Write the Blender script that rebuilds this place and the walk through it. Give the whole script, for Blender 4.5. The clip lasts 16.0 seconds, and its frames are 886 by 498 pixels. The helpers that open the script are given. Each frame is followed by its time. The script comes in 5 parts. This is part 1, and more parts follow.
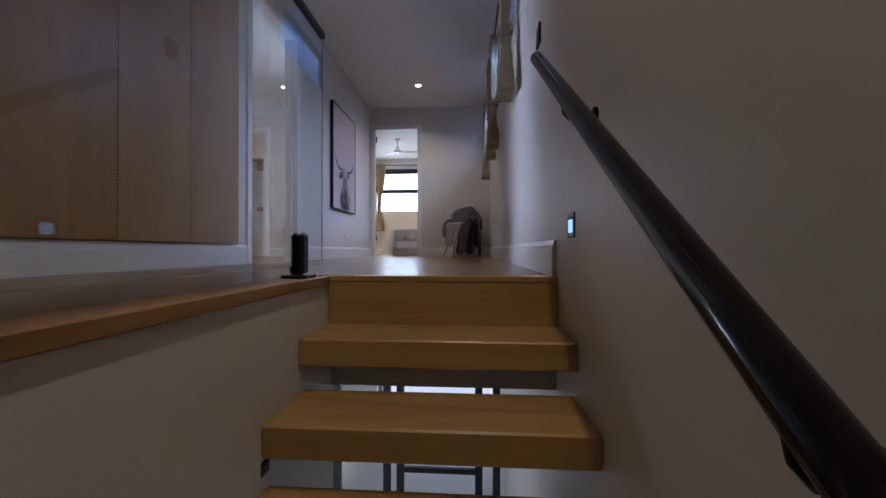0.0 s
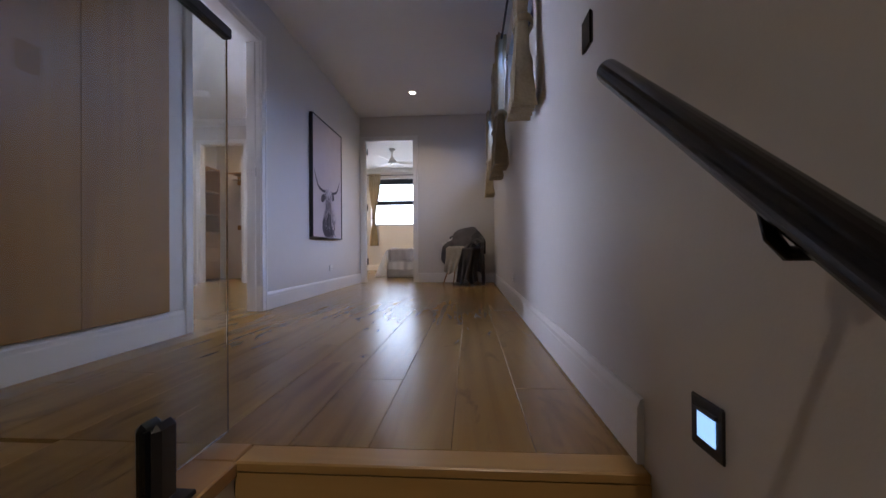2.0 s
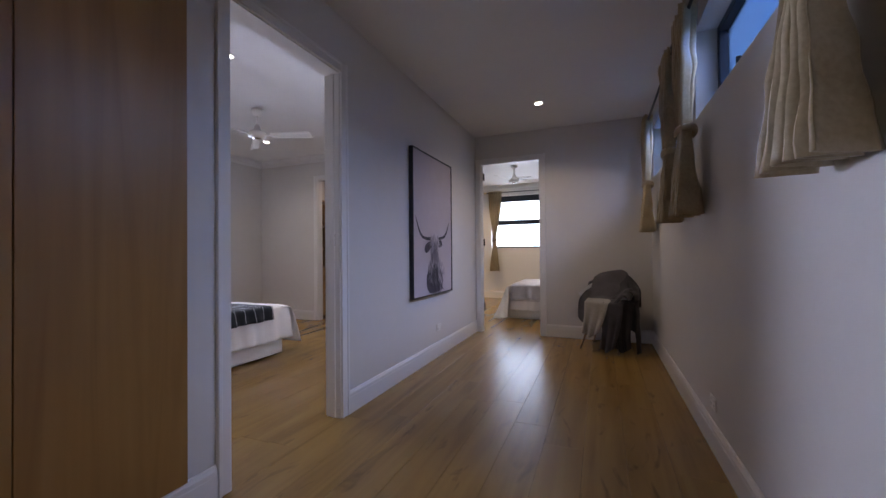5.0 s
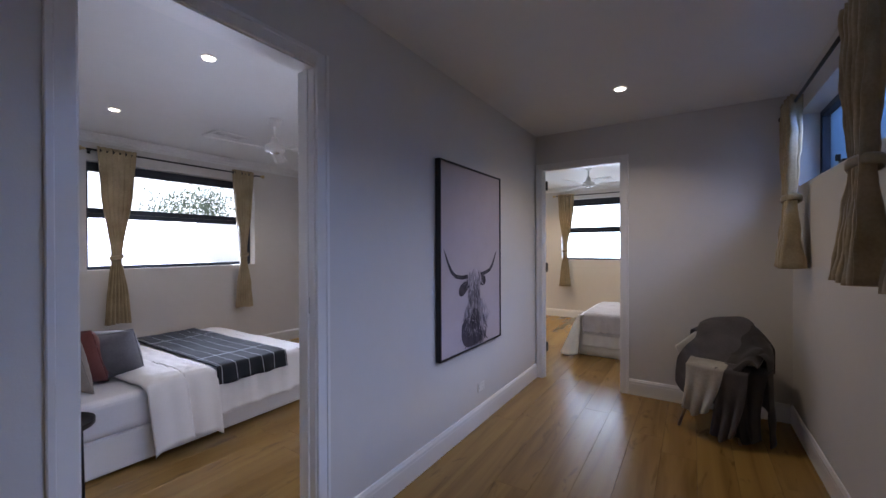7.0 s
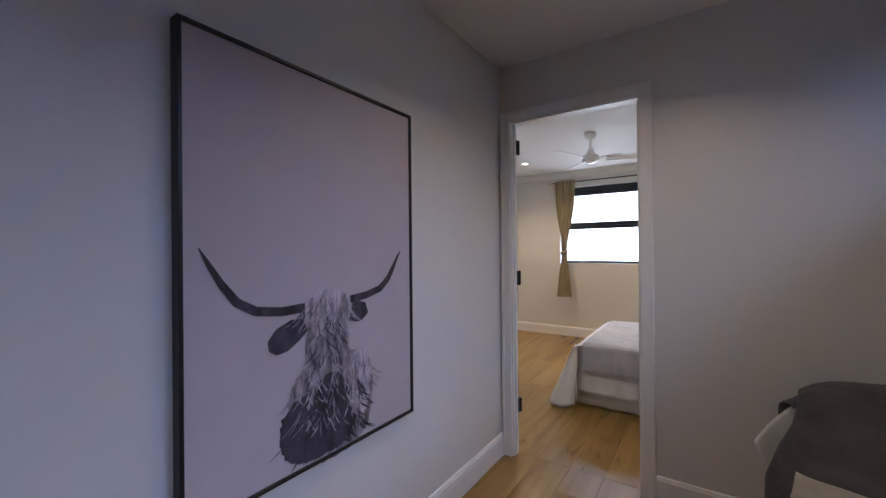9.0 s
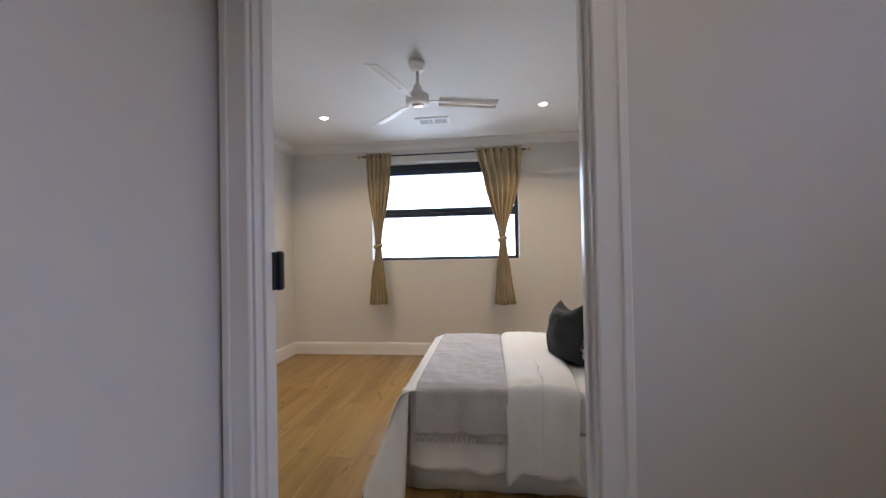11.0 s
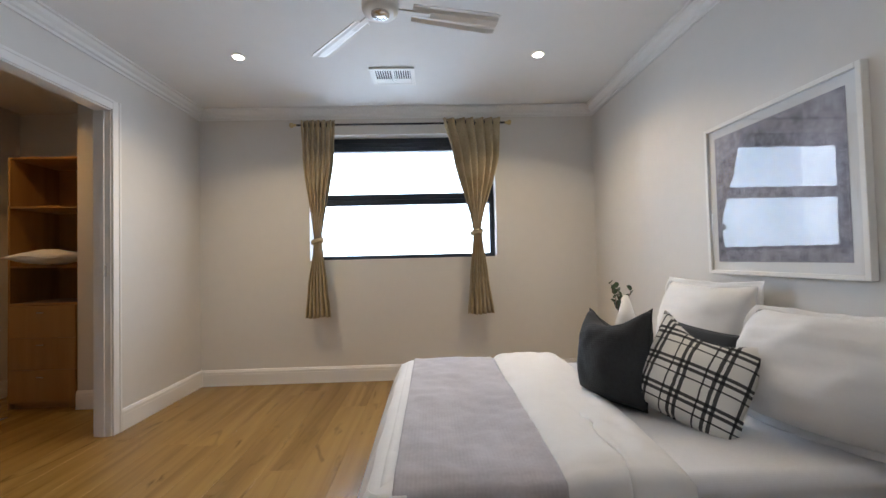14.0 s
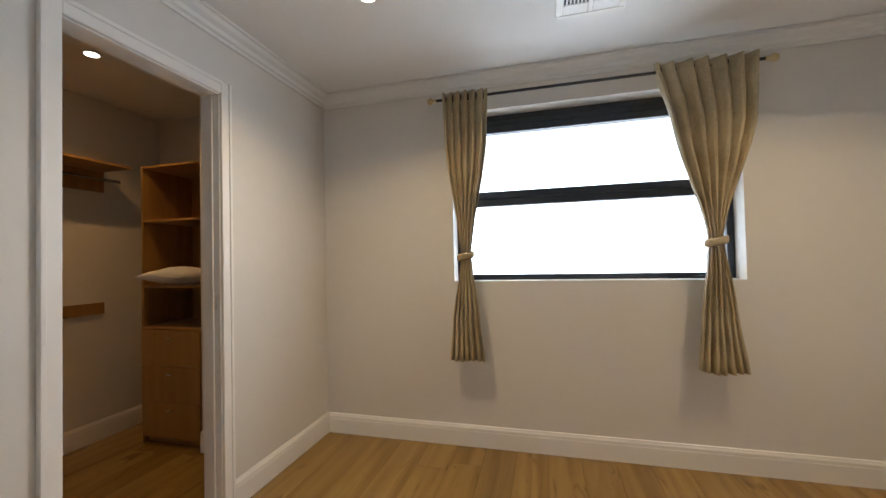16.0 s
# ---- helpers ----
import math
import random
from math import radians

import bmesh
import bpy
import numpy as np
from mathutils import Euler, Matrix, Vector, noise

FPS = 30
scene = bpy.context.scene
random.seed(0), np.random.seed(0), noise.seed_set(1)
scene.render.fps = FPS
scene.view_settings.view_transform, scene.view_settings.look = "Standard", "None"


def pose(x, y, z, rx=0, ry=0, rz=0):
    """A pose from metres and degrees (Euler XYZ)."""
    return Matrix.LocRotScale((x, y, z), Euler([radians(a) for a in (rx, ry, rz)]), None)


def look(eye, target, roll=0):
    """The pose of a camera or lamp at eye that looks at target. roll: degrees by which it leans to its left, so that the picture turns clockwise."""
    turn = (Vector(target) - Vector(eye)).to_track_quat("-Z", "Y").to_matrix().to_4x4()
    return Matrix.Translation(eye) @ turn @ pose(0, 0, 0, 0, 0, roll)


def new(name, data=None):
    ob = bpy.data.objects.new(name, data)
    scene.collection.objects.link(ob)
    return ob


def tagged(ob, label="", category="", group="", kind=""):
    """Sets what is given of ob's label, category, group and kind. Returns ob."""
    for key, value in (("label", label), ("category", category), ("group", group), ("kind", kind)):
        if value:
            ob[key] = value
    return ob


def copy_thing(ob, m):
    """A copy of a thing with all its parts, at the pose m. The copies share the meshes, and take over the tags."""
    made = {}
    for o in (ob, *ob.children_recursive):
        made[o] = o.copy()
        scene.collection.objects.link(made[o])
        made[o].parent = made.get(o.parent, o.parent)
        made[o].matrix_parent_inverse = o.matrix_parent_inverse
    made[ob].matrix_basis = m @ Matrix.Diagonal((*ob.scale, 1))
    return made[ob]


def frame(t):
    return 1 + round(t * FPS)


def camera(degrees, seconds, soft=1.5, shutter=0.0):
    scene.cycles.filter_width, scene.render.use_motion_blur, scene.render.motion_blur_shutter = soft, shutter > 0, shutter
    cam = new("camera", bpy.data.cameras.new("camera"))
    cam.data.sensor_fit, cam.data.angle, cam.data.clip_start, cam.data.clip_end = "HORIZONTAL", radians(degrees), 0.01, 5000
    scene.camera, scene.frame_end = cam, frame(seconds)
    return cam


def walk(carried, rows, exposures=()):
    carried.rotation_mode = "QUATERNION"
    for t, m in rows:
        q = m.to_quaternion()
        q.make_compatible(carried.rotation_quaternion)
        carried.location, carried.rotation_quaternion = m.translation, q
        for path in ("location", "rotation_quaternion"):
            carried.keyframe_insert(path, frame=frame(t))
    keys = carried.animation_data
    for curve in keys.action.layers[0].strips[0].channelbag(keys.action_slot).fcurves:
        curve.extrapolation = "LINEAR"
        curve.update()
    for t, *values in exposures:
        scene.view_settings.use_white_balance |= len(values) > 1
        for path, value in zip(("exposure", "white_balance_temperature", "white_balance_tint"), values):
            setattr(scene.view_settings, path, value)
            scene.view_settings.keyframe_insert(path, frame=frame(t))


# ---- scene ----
cam = camera(98.0, 16.0)
PATH = [
    (0, (0.088, 0.924, 0.111), (-0.048, 2.92, 0.118), -0.0),
    (0.5, (0.061, 1.136, 0.262), (-0.073, 3.132, 0.267), -0.2),
    (1, (0.018, 1.325, 0.36), (-0.113, 3.32, 0.368), -0.2),
    (1.5, (0.046, 1.48, 0.406), (-0.088, 3.476, 0.413), -0.3),
    (2, (0.049, 1.656, 0.508), (-0.085, 3.651, 0.519), -0.4),
    (2.5, (0.07, 1.81, 0.647), (-0.07, 3.805, 0.655), -0.6),
    (3, (0.083, 1.956, 0.788), (-0.082, 3.95, 0.797), -0.8),
    (3.5, (0.05, 2.118, 0.851), (-0.197, 4.103, 0.857), -0.8),
    (4, (0.019, 2.313, 0.961), (-0.353, 4.278, 0.972), -0.9),
    (4.5, (-0.04, 2.512, 1.03), (-0.574, 4.44, 1.045), -0.6),
    (5, (-0.116, 2.718, 1.105), (-0.872, 4.57, 1.125), -0.5),
    (5.2, (-0.13, 2.782, 1.117), (-0.948, 4.607, 1.165), -0.2),
    (7.3, (-0.257, 3.9, 1.494), (-1.366, 5.564, 1.488), -0.3),
    (7.5, (-0.272, 4.079, 1.471), (-1.394, 5.734, 1.474), -0.3),
    (8, (-0.336, 4.52, 1.48), (-1.49, 6.153, 1.483), -0.3),
    (8.5, (-0.414, 4.934, 1.477), (-1.575, 6.563, 1.481), -0.4),
    (9, (-0.524, 5.424, 1.449), (-1.657, 7.072, 1.454), -0.5),
    (9.5, (-0.66, 5.846, 1.423), (-1.628, 7.596, 1.435), -0.5),
    (10, (-0.832, 6.273, 1.415), (-1.482, 8.165, 1.421), -0.6),
    (10.2, (-0.878, 6.424, 1.389), (-1.433, 8.346, 1.394), -0.8),
    (12.3, (-1.338, 7.75, 1.205), (-1.306, 9.749, 1.25), -1.4),
    (12.5, (-1.345, 7.795, 1.201), (-1.311, 9.794, 1.245), -1.5),
    (13, (-1.34, 7.881, 1.175), (-1.302, 9.88, 1.226), -1.4),
    (13.5, (-1.353, 7.918, 1.18), (-1.298, 9.916, 1.227), -1.5),
    (14, (-1.366, 8.007, 1.199), (-1.306, 10.005, 1.249), -1.4),
    (14.5, (-1.385, 8.165, 1.255), (-1.324, 10.163, 1.305), -1.5),
    (15, (-1.43, 8.443, 1.305), (-1.374, 10.442, 1.346), -1.5),
    (15.5, (-1.616, 8.727, 1.342), (-1.662, 10.726, 1.379), -1.4),
    (16, (-1.927, 9.082, 1.39), (-2.433, 11.016, 1.434), -1.3),
]
walk(cam, [(t, look(e, g, r)) for t, e, g, r in PATH], [(0, 0.4, 5800, 15), (1.5, 0.38, 6050, 18), (5, 0.12, 6250, 20), (7.5, 0.12, 6000, 16), (10, 0.05, 6250, 16), (12.5, 0.02, 5850, 11), (14.5, 0.0, 6150, 12), (16, -0.08, 6700, 12)])

# ---- light ----
world = bpy.data.worlds.new("sky")
scene.world = world
world.use_nodes = True
_wn = world.node_tree.nodes
_sky = _wn.new("ShaderNodeTexSky")
_sky.sky_type = "NISHITA"
_sky.sun_disc = False
_sky.sun_elevation, _sky.sun_rotation = radians(38), radians(200)
world.node_tree.links.new(_sky.outputs[0], _wn["Background"].inputs[0])
_wn["Background"].inputs[1].default_value = 0.10

_sun = new("sun", bpy.data.lights.new("sun", "SUN"))
_sun.data.energy, _sun.data.angle, _sun.data.color = 3.0, radians(15), (1.0, 0.95, 0.88)
_sun.matrix_world = look((0, -30, 25), (0, 0, 0))


def area_lamp(name, eye, target, w, h, power, colour, spread=180):
    """An area lamp that stands in for the daylight of an opening, or for the light of a lamp."""
    d = bpy.data.lights.new(name, "AREA")
    d.shape, d.size, d.size_y, d.energy, d.color, d.spread = "RECTANGLE", w, h, power, colour, radians(spread)
    ob = new(name, d)
    ob.matrix_world = look(eye, target)
    return ob


area_lamp("daylight_bedroom_window", (-1.63, 12.13, 1.84), (-1.63, 5.0, 1.70), 1.84, 1.22, 43, (0.74, 0.87, 1.0))
area_lamp("daylight_main_window", (-5.95, 5.95, 1.54), (0.0, 4.9, 1.20), 1.8, 0.58, 29, (0.70, 0.78, 1.0), 64)
area_lamp("daylight_corridor_window_a", (1.25, 4.85, 2.72), (-1.74, 4.85, 0.92), 1.9, 0.36, 11.8, (0.60, 0.71, 1.0), 100)
area_lamp("daylight_corridor_window_b", (1.25, 6.86, 2.72), (-1.74, 6.86, 0.92), 1.9, 0.36, 13.0, (0.60, 0.71, 1.0), 100)
area_lamp("daylight_lower_door", (-0.1, 7.05, -1.8), (-0.1, 0.0, -1.8), 2.4, 2.0, 9, (0.85, 0.9, 1.0))

WARM = (1.0, 0.84, 0.63)
CEIL = 2.73


# ---- materials ----
def material(name, base, rough=0.5, metal=0.0, vary=0.06, scale=3.0, bump=0.0, bump_scale=60.0, stretch=(1, 1, 1), sheen=0.0, coat=0.0, second=None):
    """A surface with broad and fine variation of its colour, and a fine relief."""
    m = bpy.data.materials.new(name)
    m.use_nodes = True
    n, l = m.node_tree.nodes, m.node_tree.links
    b = n["Principled BSDF"]
    b.inputs["Roughness"].default_value, b.inputs["Metallic"].default_value = rough, metal
    b.inputs["Sheen Weight"].default_value, b.inputs["Coat Weight"].default_value = sheen, coat
    tc, mp = n.new("ShaderNodeTexCoord"), n.new("ShaderNodeMapping")
    mp.inputs["Scale"].default_value = stretch
    l.new(tc.outputs["Object"], mp.inputs["Vector"])
    broad, fine = n.new("ShaderNodeTexNoise"), n.new("ShaderNodeTexNoise")
    broad.inputs["Scale"].default_value, fine.inputs["Scale"].default_value = scale, scale * 14
    broad.inputs["Detail"].default_value, fine.inputs["Detail"].default_value = 4, 6
    for t in (broad, fine):
        l.new(mp.outputs[0], t.inputs["Vector"])
    mix = n.new("ShaderNodeMath")
    mix.operation = "MULTIPLY_ADD"
    l.new(fine.outputs[0], mix.inputs[0])
    mix.inputs[1].default_value = 0.5
    l.new(broad.outputs[0], mix.inputs[2])
    ramp = n.new("ShaderNodeValToRGB")
    lo = [max(0, c * (1 - vary)) for c in base]
    hi = [min(1, c * (1 + vary)) for c in (second or base)]
    ramp.color_ramp.elements[0].position, ramp.color_ramp.elements[1].position = 0.5, 1.0
    ramp.color_ramp.elements[0].color, ramp.color_ramp.elements[1].color = (*lo, 1), (*hi, 1)
    l.new(mix.outputs[0], ramp.inputs[0])
    l.new(ramp.outputs[0], b.inputs["Base Color"])
    if bump:
        bn, bt = n.new("ShaderNodeBump"), n.new("ShaderNodeTexNoise")
        bt.inputs["Scale"].default_value, bt.inputs["Detail"].default_value = bump_scale, 5
        l.new(mp.outputs[0], bt.inputs["Vector"])
        bn.inputs["Strength"].default_value, bn.inputs["Distance"].default_value = bump, 0.01
        l.new(bt.outputs[0], bn.inputs["Height"])
        l.new(bn.outputs[0], b.inputs["Normal"])
    return m


def glow(name, colour, strength):
    m = bpy.data.materials.new(name)
    m.use_nodes = True
    b = m.node_tree.nodes["Principled BSDF"]
    b.inputs["Base Color"].default_value = (0.8, 0.8, 0.8, 1)
    b.inputs["Emission Color"].default_value, b.inputs["Emission Strength"].default_value = (*colour, 1), strength
    return m


def glass_material(name, colour, rough=0.0):
    m = bpy.data.materials.new(name)
    m.use_nodes = True
    b = m.node_tree.nodes["Principled BSDF"]
    b.inputs["Base Color"].default_value = (*colour, 1)
    b.inputs["Roughness"].default_value, b.inputs["IOR"].default_value = rough, 1.45
    b.inputs["Transmission Weight"].default_value = 1.0
    return m


def wood_material(name, dark, mid, light, rough=0.42, knots=0.0, grain=(14.0, 0.9, 14.0), by_object=True, coat=0.0):
    """Timber with long grain along y, a shade of its own for each board, and knots where wanted."""
    m = bpy.data.materials.new(name)
    m.use_nodes = True
    n, l = m.node_tree.nodes, m.node_tree.links
    b = n["Principled BSDF"]
    tc, oi, add, mp = n.new("ShaderNodeTexCoord"), n.new("ShaderNodeObjectInfo"), n.new("ShaderNodeVectorMath"), n.new("ShaderNodeMapping")
    mul = n.new("ShaderNodeMath")
    mul.operation, mul.inputs[1].default_value = "MULTIPLY", 60.0 if by_object else 0.0
    l.new(oi.outputs["Random"], mul.inputs[0])
    l.new(tc.outputs["Object"], add.inputs[0])
    l.new(mul.outputs[0], add.inputs[1])
    l.new(add.outputs[0], mp.inputs["Vector"])
    mp.inputs["Scale"].default_value = grain
    warp, fine = n.new("ShaderNodeTexNoise"), n.new("ShaderNodeTexNoise")
    warp.inputs["Scale"].default_value, warp.inputs["Detail"].default_value, warp.inputs["Distortion"].default_value = 0.5, 3, 1.4
    fine.inputs["Scale"].default_value, fine.inputs["Detail"].default_value = 5.0, 5
    l.new(mp.outputs[0], warp.inputs["Vector"])
    l.new(mp.outputs[0], fine.inputs["Vector"])
    mix = n.new("ShaderNodeMath")
    mix.operation, mix.inputs[1].default_value = "MULTIPLY_ADD", 0.07
    l.new(fine.outputs[0], mix.inputs[0])
    l.new(warp.outputs[0], mix.inputs[2])
    shift = n.new("ShaderNodeMath")
    shift.operation, shift.inputs[1].default_value = "MULTIPLY_ADD", 0.16 if by_object else 0.0
    l.new(oi.outputs["Random"], shift.inputs[0])
    l.new(mix.outputs[0], shift.inputs[2])
    ramp = n.new("ShaderNodeValToRGB")
    e = ramp.color_ramp.elements
    e[0].position, e[0].color = 0.30, (*dark, 1)
    e[1].position, e[1].color = 0.88, (*light, 1)
    k = e.new(0.57)
    k.color = (*mid, 1)
    l.new(shift.outputs[0], ramp.inputs[0])
    colour = ramp.outputs[0]
    if knots:
        km, vo, kr, kx = n.new("ShaderNodeMapping"), n.new("ShaderNodeTexNoise"), n.new("ShaderNodeValToRGB"), n.new("ShaderNodeMix")
        km.inputs["Scale"].default_value = (8.0, 2.2, 8.0)
        l.new(add.outputs[0], km.inputs["Vector"])
        l.new(km.outputs[0], vo.inputs["Vector"])
        vo.inputs["Scale"].default_value, vo.inputs["Detail"].default_value, vo.inputs["Distortion"].default_value = 0.8, 6, 1.9
        kr.color_ramp.elements[0].position, kr.color_ramp.elements[0].color = 0.615, (0, 0, 0, 1)
        kr.color_ramp.elements[1].position, kr.color_ramp.elements[1].color = 0.72, (knots, knots, knots, 1)
        l.new(vo.outputs[0], kr.inputs[0])
        kx.data_type = "RGBA"
        l.new(kr.outputs[0], kx.inputs[0])
        l.new(colour, kx.inputs[6])
        kx.inputs[7].default_value = (dark[0] * 0.32, dark[1] * 0.28, dark[2] * 0.25, 1)
        colour = kx.outputs[2]
    l.new(colour, b.inputs["Base Color"])
    rr = n.new("ShaderNodeMapRange")
    rr.inputs["To Min"].default_value, rr.inputs["To Max"].default_value = rough - 0.02, rough + 0.03
    l.new(fine.outputs[0], rr.inputs[0])
    l.new(rr.outputs[0], b.inputs["Roughness"])
    b.inputs["Coat Weight"].default_value = coat
    bn = n.new("ShaderNodeBump")
    bn.inputs["Strength"].default_value, bn.inputs["Distance"].default_value = 0.025, 0.001
    l.new(fine.outputs[0], bn.inputs["Height"])
    l.new(bn.outputs[0], b.inputs["Normal"])
    return m


def weave_material(name, base, second, scale=380.0, rough=0.9, sheen=0.3, relief=0.12, vary=0.07):
    """Cloth: a fine weave as relief, and slow shifts of shade."""
    m = material(name, base, rough, vary=vary, scale=5, sheen=sheen, second=second)
    n, l = m.node_tree.nodes, m.node_tree.links
    tc, wa, wb, ad, bn = n.new("ShaderNodeTexCoord"), n.new("ShaderNodeTexWave"), n.new("ShaderNodeTexWave"), n.new("ShaderNodeMath"), n.new("ShaderNodeBump")
    wa.bands_direction, wb.bands_direction = "X", "Z"
    for w in (wa, wb):
        w.inputs["Scale"].default_value, w.inputs["Distortion"].default_value = scale / 6.28, 1.5
        l.new(tc.outputs["Object"], w.inputs["Vector"])
    l.new(wa.outputs[1], ad.inputs[0])
    l.new(wb.outputs[1], ad.inputs[1])
    bn.inputs["Strength"].default_value, bn.inputs["Distance"].default_value = relief, 0.002
    l.new(ad.outputs[0], bn.inputs["Height"])
    l.new(bn.outputs[0], n["Principled BSDF"].inputs["Normal"])
    return m


def lines_material(name, base, line, axes, rough=0.9, mixed=None):
    """Cloth with lines or checks: axes gives (axis, repeats a metre, share of the repeat, offset)."""
    m = bpy.data.materials.new(name)
    m.use_nodes = True
    n, l = m.node_tree.nodes, m.node_tree.links
    b = n["Principled BSDF"]
    b.inputs["Roughness"].default_value, b.inputs["Sheen Weight"].default_value = rough, 0.04
    tc, sp = n.new("ShaderNodeTexCoord"), n.new("ShaderNodeSeparateXYZ")
    l.new(tc.outputs["Object"], sp.inputs[0])
    colour = None
    for axis, rate, share, off in axes:
        a, f, c, mx = n.new("ShaderNodeMath"), n.new("ShaderNodeMath"), n.new("ShaderNodeMath"), n.new("ShaderNodeMix")
        a.operation, a.inputs[1].default_value, a.inputs[2].default_value = "MULTIPLY_ADD", rate, off
        l.new(sp.outputs[axis], a.inputs[0])
        f.operation = "FRACT"
        l.new(a.outputs[0], f.inputs[0])
        c.operation, c.inputs[1].default_value = "LESS_THAN", share
        l.new(f.outputs[0], c.inputs[0])
        s = n.new("ShaderNodeMath")
        s.operation, s.inputs[1].default_value = "MULTIPLY", mixed or 1.0
        l.new(c.outputs[0], s.inputs[0])
        mx.data_type = "RGBA"
        l.new(s.outputs[0], mx.inputs[0])
        if colour is None:
            mx.inputs[6].default_value = (*base, 1)
        else:
            l.new(colour, mx.inputs[6])
        mx.inputs[7].default_value = (*line, 1)
        colour = mx.outputs[2]
    l.new(colour, b.inputs["Base Color"])
    bn, bt = n.new("ShaderNodeBump"), n.new("ShaderNodeTexNoise")
    bt.inputs["Scale"].default_value = 220
    l.new(tc.outputs["Object"], bt.inputs["Vector"])
    bn.inputs["Strength"].default_value, bn.inputs["Distance"].default_value = 0.3, 0.002
    l.new(bt.outputs[0], bn.inputs["Height"])
    l.new(bn.outputs[0], b.inputs["Normal"])
    return m


